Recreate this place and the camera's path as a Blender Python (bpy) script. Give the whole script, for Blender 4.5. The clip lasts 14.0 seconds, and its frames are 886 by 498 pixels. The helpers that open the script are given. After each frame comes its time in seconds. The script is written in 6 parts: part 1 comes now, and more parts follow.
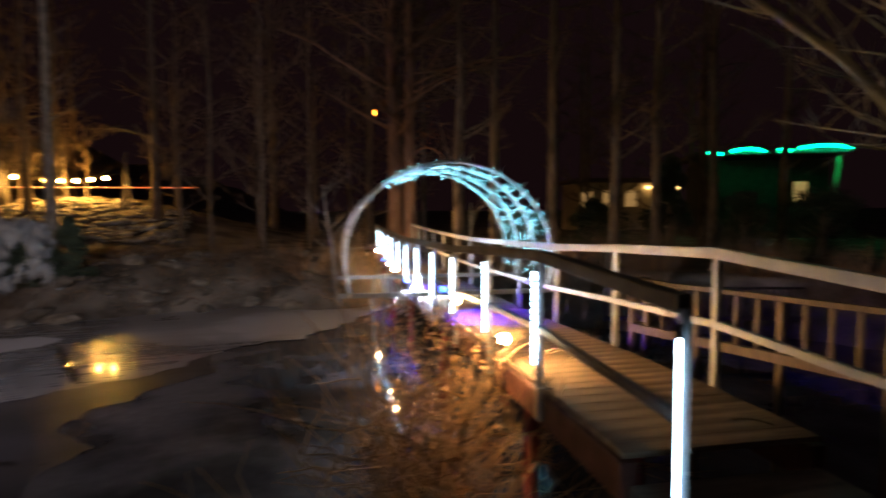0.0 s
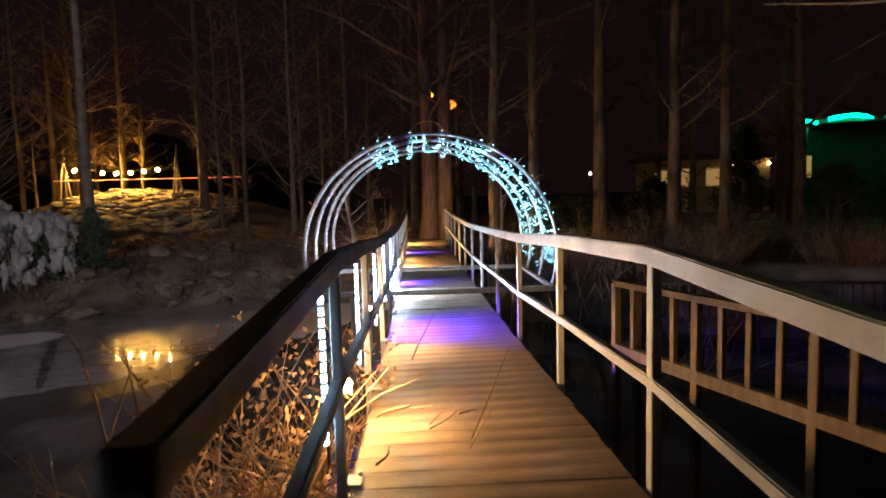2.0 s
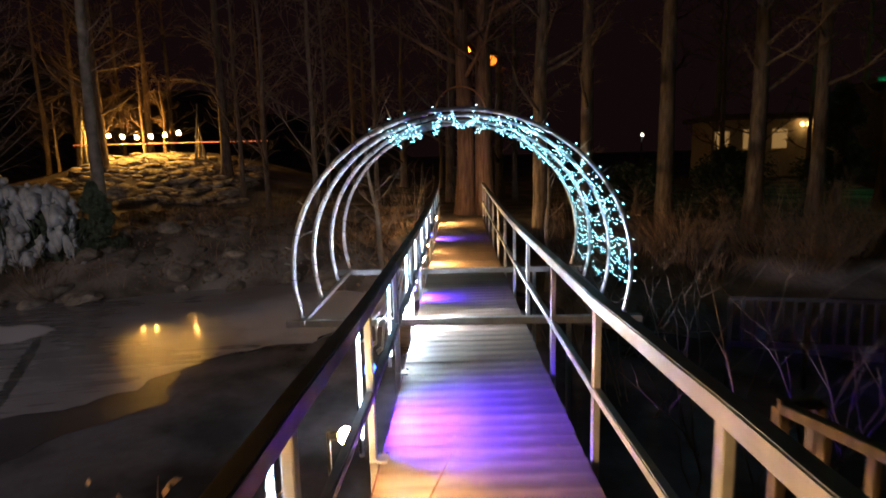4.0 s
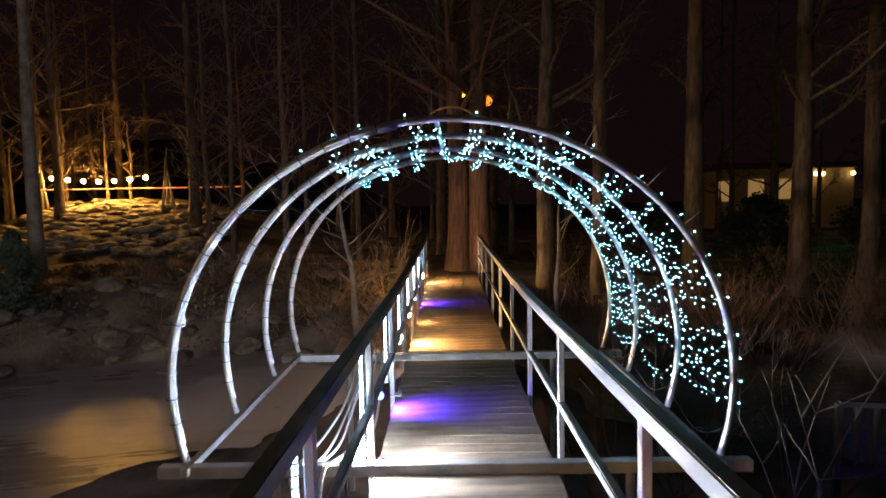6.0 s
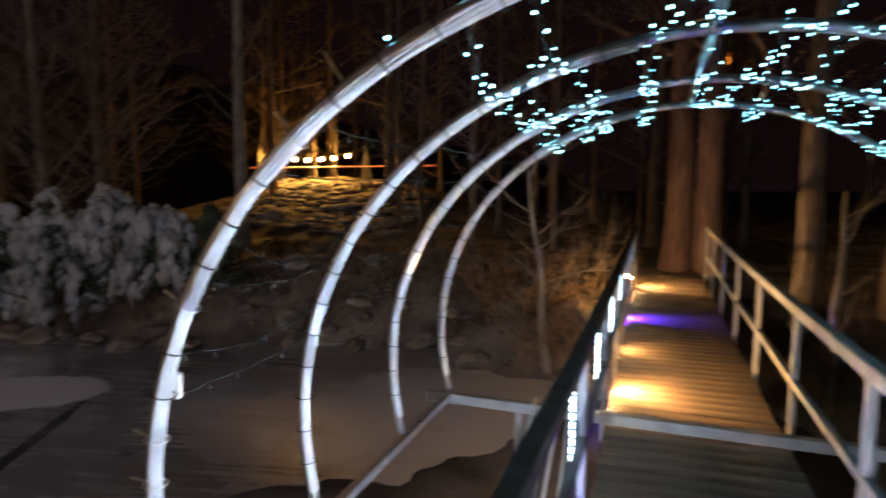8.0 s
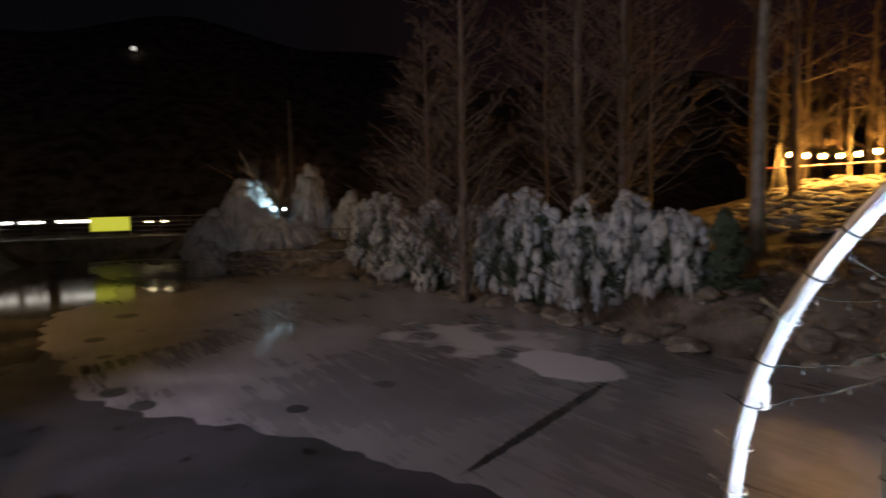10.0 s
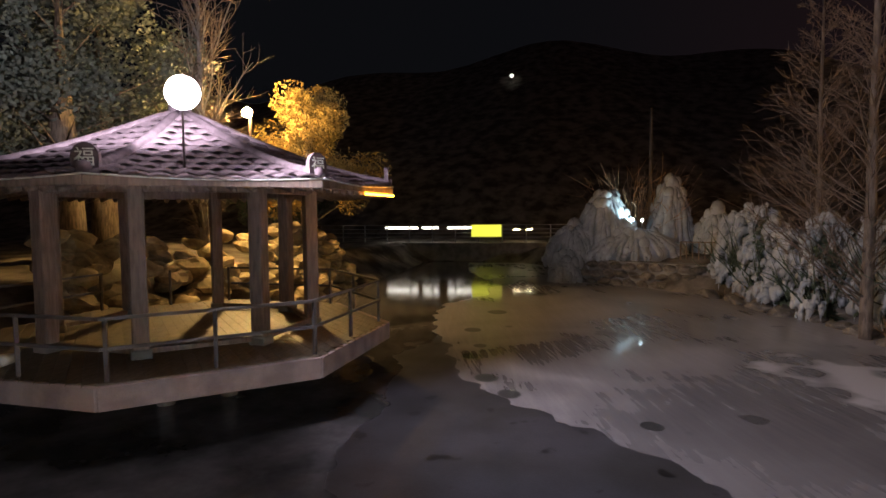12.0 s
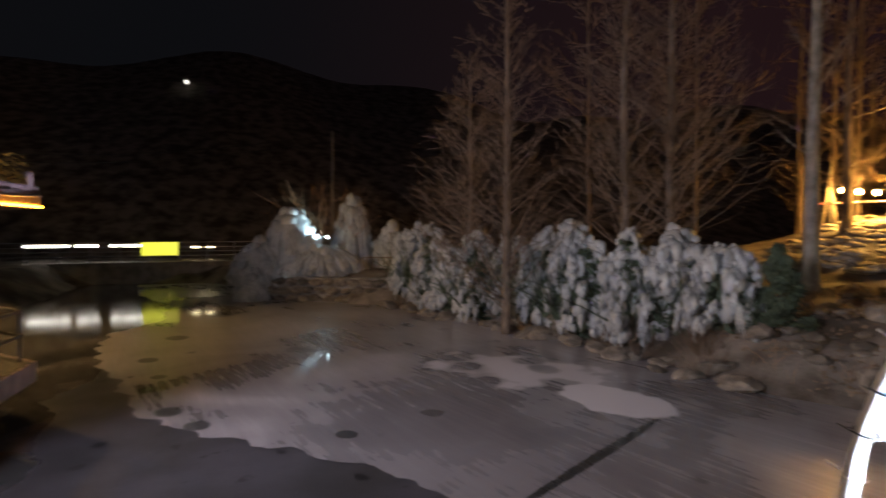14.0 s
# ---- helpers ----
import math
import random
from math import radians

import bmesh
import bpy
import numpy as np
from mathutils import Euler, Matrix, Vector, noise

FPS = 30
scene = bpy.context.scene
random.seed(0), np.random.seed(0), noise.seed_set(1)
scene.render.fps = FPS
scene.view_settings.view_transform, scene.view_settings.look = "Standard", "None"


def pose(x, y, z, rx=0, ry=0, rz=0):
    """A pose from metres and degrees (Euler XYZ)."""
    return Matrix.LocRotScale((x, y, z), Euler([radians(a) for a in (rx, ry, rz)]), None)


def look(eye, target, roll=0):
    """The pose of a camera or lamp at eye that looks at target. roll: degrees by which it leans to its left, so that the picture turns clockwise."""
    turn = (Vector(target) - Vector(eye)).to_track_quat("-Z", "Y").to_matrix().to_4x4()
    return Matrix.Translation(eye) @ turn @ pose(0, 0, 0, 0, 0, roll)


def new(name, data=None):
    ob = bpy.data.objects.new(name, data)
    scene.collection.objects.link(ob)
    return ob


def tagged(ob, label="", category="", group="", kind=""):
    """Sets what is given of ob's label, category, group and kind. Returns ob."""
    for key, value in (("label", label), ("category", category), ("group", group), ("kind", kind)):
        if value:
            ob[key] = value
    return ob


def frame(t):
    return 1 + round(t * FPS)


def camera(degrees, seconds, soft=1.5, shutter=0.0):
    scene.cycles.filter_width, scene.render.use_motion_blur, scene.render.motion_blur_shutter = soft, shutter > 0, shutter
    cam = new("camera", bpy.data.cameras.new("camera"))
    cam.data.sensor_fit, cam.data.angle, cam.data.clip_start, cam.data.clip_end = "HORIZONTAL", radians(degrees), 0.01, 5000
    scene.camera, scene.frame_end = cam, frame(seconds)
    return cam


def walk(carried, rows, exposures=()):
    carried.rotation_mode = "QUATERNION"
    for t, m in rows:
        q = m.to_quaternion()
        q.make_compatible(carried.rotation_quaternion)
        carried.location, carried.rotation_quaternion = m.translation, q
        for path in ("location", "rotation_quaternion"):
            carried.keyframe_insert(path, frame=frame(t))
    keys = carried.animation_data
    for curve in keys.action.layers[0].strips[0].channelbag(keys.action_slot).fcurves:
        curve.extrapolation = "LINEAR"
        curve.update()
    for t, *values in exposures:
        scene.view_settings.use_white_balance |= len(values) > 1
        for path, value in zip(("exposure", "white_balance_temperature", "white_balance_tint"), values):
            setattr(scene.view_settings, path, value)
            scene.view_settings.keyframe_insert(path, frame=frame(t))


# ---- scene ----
cam = camera(74.6, 14.0, soft=1.6, shutter=0.5)
PATH = [
    (0, 0.155, 0.320, 1.296, -10.54, -3.56, 0.30),
    (0.3, 0.536, 0.511, 1.289, -17.55, -3.84, 0.60),
    (0.6, 0.918, 0.660, 1.234, -20.26, -4.13, 0.20),
    (1, 1.224, 0.811, 1.313, -18.76, -4.59, 0.60),
    (1.5, 1.607, 1.292, 1.273, -11.47, -5.31, -0.10),
    (2, 1.827, 1.732, 1.238, -2.59, -4.88, 1.50),
    (2.4, 1.943, 2.138, 1.265, -1.47, -5.57, 0.70),
    (3, 1.951, 2.784, 1.434, -2.72, -8.28, 0.30),
    (3.6, 1.955, 3.321, 1.621, -1.08, -10.75, 1.40),
    (4.2, 1.990, 4.038, 1.660, 1.73, -7.79, 1.20),
    (6.3, 2.016, 6.463, 1.596, 0.40, -4.19, 1.00),
    (6.5, 2.025, 6.712, 1.596, 0.69, -4.50, 1.20),
    (7.1, 2.076, 7.474, 1.549, 4.46, -5.54, 1.60),
    (7.5, 1.969, 7.855, 1.540, 8.47, -4.75, 1.39),
    (8.0, 1.794, 8.203, 1.559, 19.95, -5.70, -0.26),
    (8.5, 1.665, 8.250, 1.550, 32.10, -5.83, -0.57),
    (9.0, 1.612, 8.202, 1.566, 44.16, -5.49, 0.32),
    (9.2, 1.600, 8.140, 1.575, 48.72, -5.37, 0.75),
    (11.3, 1.610, 7.900, 1.565, 91.46, -4.71, 0.21),
    (11.5, 1.610, 7.870, 1.565, 94.68, -4.43, 0.34),
    (12, 1.610, 7.840, 1.570, 100.23, -3.51, 0.49),
    (12.5, 1.610, 7.820, 1.570, 99.16, -2.70, 0.25),
    (13, 1.600, 7.800, 1.570, 90.42, -1.95, -0.16),
    (13.5, 1.600, 7.760, 1.565, 80.22, -1.78, -0.15),
    (14, 1.600, 7.700, 1.560, 69.78, -1.97, 0.06),
]
walk(cam, [(t, pose(x, y, z, 90 + pitch, roll, yaw)) for t, x, y, z, yaw, pitch, roll in PATH],
     [(0, 0.8), (1.0, 1.05), (2.0, 0.8), (3.0, 0.6), (4.2, 0.55), (6.5, 0.52), (8.5, 0.4), (9.2, 0.65), (10.4, 1.3), (11.3, 1.9), (12.5, 1.95), (14.0, 2.0)])

# ---- light of the night: a nearly black sky; the lamps are built with the things ----
world = bpy.data.worlds.new("night")
scene.world = world
world.use_nodes = True
wn = world.node_tree.nodes
wl = world.node_tree.links
sky_dir = wn.new("ShaderNodeTexCoord")
sky_xyz = wn.new("ShaderNodeSeparateXYZ")
sky_side = wn.new("ShaderNodeMapRange")     # the town's reddish glow lies beyond the far bank
sky_side.interpolation_type = "SMOOTHSTEP"
sky_side.inputs["From Min"].default_value, sky_side.inputs["From Max"].default_value = -0.1, 0.95
sky_mix = wn.new("ShaderNodeMix")
sky_mix.data_type = "RGBA"
sky_mix.inputs["A"].default_value, sky_mix.inputs["B"].default_value = (0.26, 0.27, 0.34, 1), (1.0, 0.42, 0.5, 1)
wl.new(sky_dir.outputs["Generated"], sky_xyz.inputs[0])
wl.new(sky_xyz.outputs["Y"], sky_side.inputs["Value"])
wl.new(sky_side.outputs["Result"], sky_mix.inputs["Factor"])
wl.new(sky_mix.outputs["Result"], wn["Background"].inputs["Color"])
wn["Background"].inputs["Strength"].default_value = 0.0036

ICE = -1.5          # level of the pond
WARM, BLUE, WHITE = (1.0, 0.57, 0.20), (0.05, 0.012, 1.0), (0.68, 0.82, 1.0)


# ---- materials ----
def mat(name, col, rough=0.6, metal=0.0, var=0.25, scale=6.0, bump=0.15, fine=60.0, stretch=None, per_piece=0.0, col2=None, coat=0.0, spec=0.5):
    m = bpy.data.materials.new(name)
    m.use_nodes = True
    nt = m.node_tree
    b = nt.nodes["Principled BSDF"]
    b.inputs["Roughness"].default_value = rough
    b.inputs["Metallic"].default_value = metal
    b.inputs["Coat Weight"].default_value = coat
    b.inputs["Specular IOR Level"].default_value = spec
    tc = nt.nodes.new("ShaderNodeTexCoord")
    src = tc.outputs["Object"]
    if stretch:
        mp = nt.nodes.new("ShaderNodeMapping")
        mp.inputs["Scale"].default_value = stretch
        nt.links.new(src, mp.inputs["Vector"])
        src = mp.outputs["Vector"]
    n1 = nt.nodes.new("ShaderNodeTexNoise")
    n1.inputs["Scale"].default_value = scale
    n1.inputs["Detail"].default_value = 4
    n2 = nt.nodes.new("ShaderNodeTexNoise")
    n2.inputs["Scale"].default_value = fine
    n2.inputs["Detail"].default_value = 3
    nt.links.new(src, n1.inputs["Vector"])
    nt.links.new(src, n2.inputs["Vector"])
    mix = nt.nodes.new("ShaderNodeMix")
    mix.data_type = "RGBA"
    c2 = col2 or tuple(c * (1 - var) for c in col)
    mix.inputs["A"].default_value = (*col, 1)
    mix.inputs["B"].default_value = (*c2, 1)
    ramp = nt.nodes.new("ShaderNodeMapRange")
    ramp.inputs["From Min"].default_value, ramp.inputs["From Max"].default_value = 0.38, 0.62
    nt.links.new(n1.outputs["Fac"], ramp.inputs["Value"])
    nt.links.new(ramp.outputs["Result"], mix.inputs["Factor"])
    hsv = nt.nodes.new("ShaderNodeHueSaturation")
    val = nt.nodes.new("ShaderNodeMapRange")
    val.inputs["To Min"].default_value, val.inputs["To Max"].default_value = 1 - var * 0.5, 1 + var * 0.5
    nt.links.new(n2.outputs["Fac"], val.inputs["Value"])
    last = val.outputs["Result"]
    if per_piece:
        info = nt.nodes.new("ShaderNodeObjectInfo")
        r = nt.nodes.new("ShaderNodeMapRange")
        r.inputs["To Min"].default_value, r.inputs["To Max"].default_value = 1 - per_piece, 1 + per_piece
        nt.links.new(info.outputs["Random"], r.inputs["Value"])
        mul = nt.nodes.new("ShaderNodeMath")
        mul.operation = "MULTIPLY"
        nt.links.new(last, mul.inputs[0])
        nt.links.new(r.outputs["Result"], mul.inputs[1])
        last = mul.outputs[0]
    nt.links.new(last, hsv.inputs["Value"])
    nt.links.new(mix.outputs["Result"], hsv.inputs["Color"])
    nt.links.new(hsv.outputs["Color"], b.inputs["Base Color"])
    rr = nt.nodes.new("ShaderNodeMapRange")
    rr.inputs["To Min"].default_value, rr.inputs["To Max"].default_value = max(0.02, rough - 0.12), min(1, rough + 0.12)
    nt.links.new(n1.outputs["Fac"], rr.inputs["Value"])
    nt.links.new(rr.outputs["Result"], b.inputs["Roughness"])
    if bump:
        bp = nt.nodes.new("ShaderNodeBump")
        bp.inputs["Strength"].default_value = bump
        bp.inputs["Distance"].default_value = 0.02
        nt.links.new(n2.outputs["Fac"], bp.inputs["Height"])
        nt.links.new(bp.outputs["Normal"], b.inputs["Normal"])
    return m


def glow(name, col, strength):
    m = bpy.data.materials.new(name)
    m.use_nodes = True
    b = m.node_tree.nodes["Principled BSDF"]
    b.inputs["Base Color"].default_value = (0.8, 0.8, 0.8, 1)
    b.inputs["Emission Color"].default_value = (*col, 1)
    b.inputs["Emission Strength"].default_value = strength
    return m


M_PLANK = mat("weathered_deck_wood", (0.32, 0.225, 0.15), 0.68, var=0.4, scale=2.2, fine=30, stretch=(1.0, 5, 9), per_piece=0.2, bump=0.25, col2=(0.17, 0.115, 0.08))
# left handrail and mid rail: darker than the right pair
M_RAIL_DARK = mat("dark_left_rail", (0.12, 0.105, 0.10), 0.55, var=0.35, scale=5, fine=70, bump=0.08)
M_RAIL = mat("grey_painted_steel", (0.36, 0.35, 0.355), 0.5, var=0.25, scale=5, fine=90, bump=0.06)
M_PIER = mat("red_painted_steel_pile", (0.34, 0.07, 0.06), 0.55, var=0.4, scale=4)
M_STRINGER = mat("red_brown_steel", (0.16, 0.055, 0.04), 0.6, var=0.5, scale=4)
M_PIPE = mat("galvanised_pipe", (0.62, 0.62, 0.64), 0.32, metal=0.75, var=0.2, scale=9, bump=0.04)
M_CLEAR = mat("milky_light_hose", (0.64, 0.65, 0.68), 0.22, var=0.08, scale=20, bump=0.03, coat=0.5)
M_TIE = mat("black_plastic", (0.015, 0.015, 0.016), 0.5, var=0.2, bump=0)
M_TIE_WHITE = mat("white_plastic", (0.75, 0.74, 0.7), 0.45, var=0.1, bump=0)
M_CABLE = mat("dark_green_cable", (0.02, 0.028, 0.024), 0.55, var=0.2, bump=0)
M_CABLE_WHITE = mat("white_cable", (0.72, 0.72, 0.7), 0.4, var=0.12, bump=0)
M_BARK = mat("grey_brown_bark", (0.22, 0.17, 0.135), 0.85, var=0.55, scale=5, fine=30, stretch=(3, 3, 0.6), bump=0.7)
M_BARK_RED = mat("reddish_fibrous_bark", (0.33, 0.19, 0.13), 0.85, var=0.5, scale=5, fine=30, stretch=(4, 4, 0.4), bump=0.8)
M_BARK_PALE = mat("pale_smooth_bark", (0.33, 0.30, 0.26), 0.75, var=0.4, scale=4, fine=24, bump=0.4)
M_TWIG = mat("brown_twigs", (0.20, 0.14, 0.10), 0.8, var=0.4, scale=2, bump=0)
M_TWIG_TAN = mat("tan_dry_stems", (0.44, 0.27, 0.15), 0.7, var=0.4, scale=3, bump=0)
M_EARTH = mat("leaf_littered_earth", (0.27, 0.235, 0.205), 0.95, var=0.55, scale=0.8, fine=14, bump=1.0, col2=(0.07, 0.055, 0.042))
M_ROCK = mat("grey_brown_rock", (0.27, 0.23, 0.19), 0.85, var=0.5, scale=3, fine=22, bump=0.7, per_piece=0.25)
# paler and yellower than M_ROCK: the amber lamp's light is put into the colour
M_ROCK_AMBER = mat("amber_lit_boulder", (0.50, 0.40, 0.25), 0.85, var=0.45, scale=3, fine=22, bump=0.7, per_piece=0.25)
M_FROSTROCK = mat("frosted_stone", (0.46, 0.43, 0.38), 0.8, var=0.6, scale=4, fine=22, bump=0.6, col2=(0.16, 0.13, 0.1))
# near-black brown for the far fence and the neon house wall
M_FENCE_DARK = mat("near_black_timber", (0.05, 0.04, 0.035), 0.8, var=0.4, scale=4, bump=0.2)
M_GUARD = mat("dull_painted_guard_rail", (0.13, 0.115, 0.12), 0.55, var=0.3, scale=5, bump=0.05)
M_LITTER = mat("withered_leaves", (0.27, 0.19, 0.13), 0.85, var=0.5, scale=2, bump=0)
M_LEAF_ORANGE = mat("rust_dead_leaves", (0.42, 0.16, 0.05), 0.7, var=0.3, scale=3, bump=0)
M_LEAF_SHRIVELLED = mat("shrivelled_tan_leaves", (0.46, 0.27, 0.15), 0.7, var=0.4, scale=5, bump=0)
M_FROST = mat("frozen_white_ice", (0.47, 0.49, 0.51), 0.5, var=0.35, scale=1.6, fine=9, bump=0.3, coat=0.2)
M_LEAF_DARK = mat("dark_evergreen", (0.075, 0.105, 0.065), 0.75, var=0.4, scale=3, bump=0)
M_LEAF_YELLOW = mat("dry_yellow_leaves", (0.45, 0.31, 0.09), 0.75, var=0.4, scale=3, bump=0)
M_LEAF_GREY = mat("grey_green_foliage", (0.13, 0.15, 0.12), 0.7, var=0.4, scale=2, bump=0)
M_POST = mat("purple_brown_timber", (0.26, 0.19, 0.16), 0.6, var=0.35, scale=4, stretch=(5, 5, 0.8), bump=0.25)
M_TILE = mat("grey_clay_roof_tile", (0.15, 0.11, 0.125), 0.85, var=0.35, scale=8, per_piece=0.2, bump=0.25, spec=0.25)
M_FASCIA = mat("pale_painted_concrete", (0.46, 0.35, 0.34), 0.75, var=0.3, scale=3, bump=0.3)
M_FLOOR = mat("worn_pavilion_boards", (0.22, 0.175, 0.125), 0.5, var=0.35, scale=4, stretch=(1, 7, 1), per_piece=0.1, bump=0.15)
M_DARKSTEEL = mat("dark_brown_steel", (0.10, 0.075, 0.065), 0.5, var=0.3, bump=0.05)
M_CONC = mat("stained_concrete", (0.30, 0.28, 0.26), 0.85, var=0.4, scale=2, bump=0.4)
M_WALLPAINT = mat("cream_house_wall", (0.6, 0.5, 0.36), 0.8, var=0.2, bump=0.1)
M_FENCE = mat("brown_painted_timber_fence", (0.20, 0.14, 0.09), 0.65, var=0.3, scale=5, stretch=(4, 4, 1), bump=0.2)
M_COPPER = mat("orange_rusty_rod", (0.62, 0.27, 0.12), 0.5, metal=0.1, var=0.3, bump=0)

G_LED = glow("cyan_white_led", (0.24, 0.78, 1.0), 15)
G_TUBE = glow("white_led_tube", (0.45, 0.74, 1.0), 13)
G_WARM = glow("warm_lamp", WARM, 480)
G_BLUE = glow("blue_lamp", (0.004, 0.045, 1.0), 16)
G_WHITE = glow("white_lamp", WHITE, 2600)
G_FLOOD = glow("floodlight_lens", (1.0, 0.90, 0.98), 10)
G_AMBER = glow("amber_bulb", (1.0, 0.48, 0.09), 300)
G_GREEN = glow("green_neon", (0.0, 1.0, 0.32), 7)
G_ROPE = glow("red_light_rope", (1.0, 0.16, 0.03), 0.5)
G_ORANGE = glow("orange_neon", (1.0, 0.35, 0.02), 7)
G_STREAK = glow("white_lamp_bar", (1.0, 0.95, 0.82), 2)
G_YELLOW = glow("backlit_yellow_sign", (0.72, 0.72, 0.05), 0.35)
G_WINDOW = glow("lit_window", (1.0, 0.55, 0.18), 0.16)


def water_material():
    """Dark pond surface: clear black ice and water, faintly cloudy and speckled."""
    m = mat("dark_still_water", (0.05, 0.05, 0.052), 0.2, var=0.5, scale=0.7, fine=9, bump=0, col2=(0.15, 0.14, 0.15))
    nt = m.node_tree
    b = nt.nodes["Principled BSDF"]
    b.inputs["IOR"].default_value = 1.33
    n = nt.nodes.new("ShaderNodeTexNoise")
    n.inputs["Scale"].default_value = 1.6
    n.inputs["Detail"].default_value = 3
    r = nt.nodes.new("ShaderNodeMapRange")
    r.inputs["From Min"].default_value, r.inputs["From Max"].default_value = 0.35, 0.7
    r.inputs["To Min"].default_value, r.inputs["To Max"].default_value = 0.03, 0.12
    nt.links.new(n.outputs["Fac"], r.inputs["Value"])
    nt.links.new(r.outputs["Result"], b.inputs["Roughness"])
    bp = nt.nodes.new("ShaderNodeBump")
    bp.inputs["Strength"].default_value = 0.04
    nt.links.new(n.outputs["Fac"], bp.inputs["Height"])
    nt.links.new(bp.outputs["Normal"], b.inputs["Normal"])
    return m


def ice_material():
    """Grey pond ice: drifts of frost, brushed streaks, a whiter patch with swirls, dark thawed spots and one long dark crack."""
    m = bpy.data.materials.new("frosted_pond_ice")
    m.use_nodes = True
    nt = m.node_tree
    N, L = nt.nodes, nt.links
    b = N["Principled BSDF"]
    b.inputs["Coat Weight"].default_value = 0.35
    b.inputs["Coat Roughness"].default_value = 0.06
    tc = N.new("ShaderNodeTexCoord")
    pos = tc.outputs["Object"]

    def tex(scale, detail, mapping=None, rot=0.0, dist=0.0):
        v = pos
        if mapping:
            mp = N.new("ShaderNodeMapping")
            mp.vector_type = "TEXTURE"
            mp.inputs["Scale"].default_value = [1 / m for m in mapping]
            mp.inputs["Rotation"].default_value = (0, 0, rot)
            L.new(pos, mp.inputs["Vector"])
            v = mp.outputs["Vector"]
        n = N.new("ShaderNodeTexNoise")
        n.inputs["Scale"].default_value, n.inputs["Detail"].default_value, n.inputs["Distortion"].default_value = scale, detail, dist
        L.new(v, n.inputs["Vector"])
        return n.outputs["Fac"]

    def rng(v, a, c, lo=0.0, hi=1.0):
        r = N.new("ShaderNodeMapRange")
        r.interpolation_type = "SMOOTHSTEP"
        for k, x in (("From Min", a), ("From Max", c), ("To Min", lo), ("To Max", hi)):
            r.inputs[k].default_value = x
        L.new(v, r.inputs["Value"])
        return r.outputs["Result"]

    def op(kind, a, c):
        n = N.new("ShaderNodeMath")
        n.operation = kind
        for i, x in enumerate((a, c)):
            if isinstance(x, (int, float)):
                n.inputs[i].default_value = x
            else:
                L.new(x, n.inputs[i])
        return n.outputs[0]

    def blob(cx, cy, rx, ry, rot, wobble):
        mp = N.new("ShaderNodeMapping")
        mp.vector_type = "TEXTURE"
        mp.inputs["Location"].default_value, mp.inputs["Rotation"].default_value, mp.inputs["Scale"].default_value = (cx, cy, 0), (0, 0, rot), (rx, ry, 1e6)
        L.new(pos, mp.inputs["Vector"])
        ln = N.new("ShaderNodeVectorMath")
        ln.operation = "LENGTH"
        L.new(mp.outputs["Vector"], ln.inputs[0])
        return op("ADD", ln.outputs["Value"], op("MULTIPLY", op("SUBTRACT", tex(1.3, 3), 0.5), wobble))

    drift = rng(tex(0.35, 5, dist=0.6), 0.35, 0.68)
    streak = rng(tex(2.4, 7, (0.16, 3.0, 1), radians(7)), 0.34, 0.80)
    grain = tex(26, 3)
    white = op("ADD", op("MULTIPLY", drift, 0.42), op("MULTIPLY", streak, 0.16))
    fine_streak = rng(tex(7.0, 6, (0.07, 2.2, 1), radians(16)), 0.36, 0.76)
    white = op("ADD", white, op("MULTIPLY", fine_streak, 0.14))
    # nearer ice darkened in colour to offset the floodlight's brightness there
    clear = rng(blob(-5.6, 10.8, 4.6, 4.4, 0.4, 0.9), 1.15, 0.2, 0.0, 0.66)
    white = op("MULTIPLY", white, op("SUBTRACT", 1.0, clear))
    cell = N.new("ShaderNodeTexVoronoi")
    cell.feature = "SMOOTH_F1"
    cell.inputs["Scale"].default_value, cell.inputs["Smoothness"].default_value = 1.5, 0.35
    warp = N.new("ShaderNodeTexNoise")
    warp.inputs["Scale"].default_value, warp.inputs["Detail"].default_value = 1.4, 3
    bend = N.new("ShaderNodeMix")
    bend.data_type = "VECTOR"
    bend.inputs["Factor"].default_value = 0.32
    L.new(pos, warp.inputs["Vector"])
    L.new(pos, bend.inputs["A"])
    L.new(warp.outputs["Color"], bend.inputs["B"])
    L.new(bend.outputs["Result"], cell.inputs["Vector"])
    web = rng(cell.outputs["Distance"], 0.30, 0.52)
    # whitish frost left of the arch, which also paints in the arch lamps' light
    sheet = rng(blob(-0.6, 15.6, 3.0, 2.6, 0.6, 1.0), 1.15, 0.55, 0.0, 0.72)
    white = op("MAXIMUM", white, sheet)
    patch = rng(blob(-7.0, 14.1, 1.25, 0.75, radians(20), 0.9), 1.05, 0.92)
    swirl = op("MULTIPLY", rng(blob(-9.6, 13.6, 2.1, 1.5, radians(35), 1.6), 1.05, 0.75), op("MULTIPLY", web, 0.85))
    white = op("MAXIMUM", white, op("MAXIMUM", patch, swirl))
    crack = rng(op("ADD", blob(-5.0, 12.5, 0.10, 2.1, radians(28), 0.9), 0.0), 1.05, 0.8)
    spots = rng(tex(0.9, 2), 0.70, 0.75)
    dark = op("MAXIMUM", crack, op("MULTIPLY", spots, 0.6))
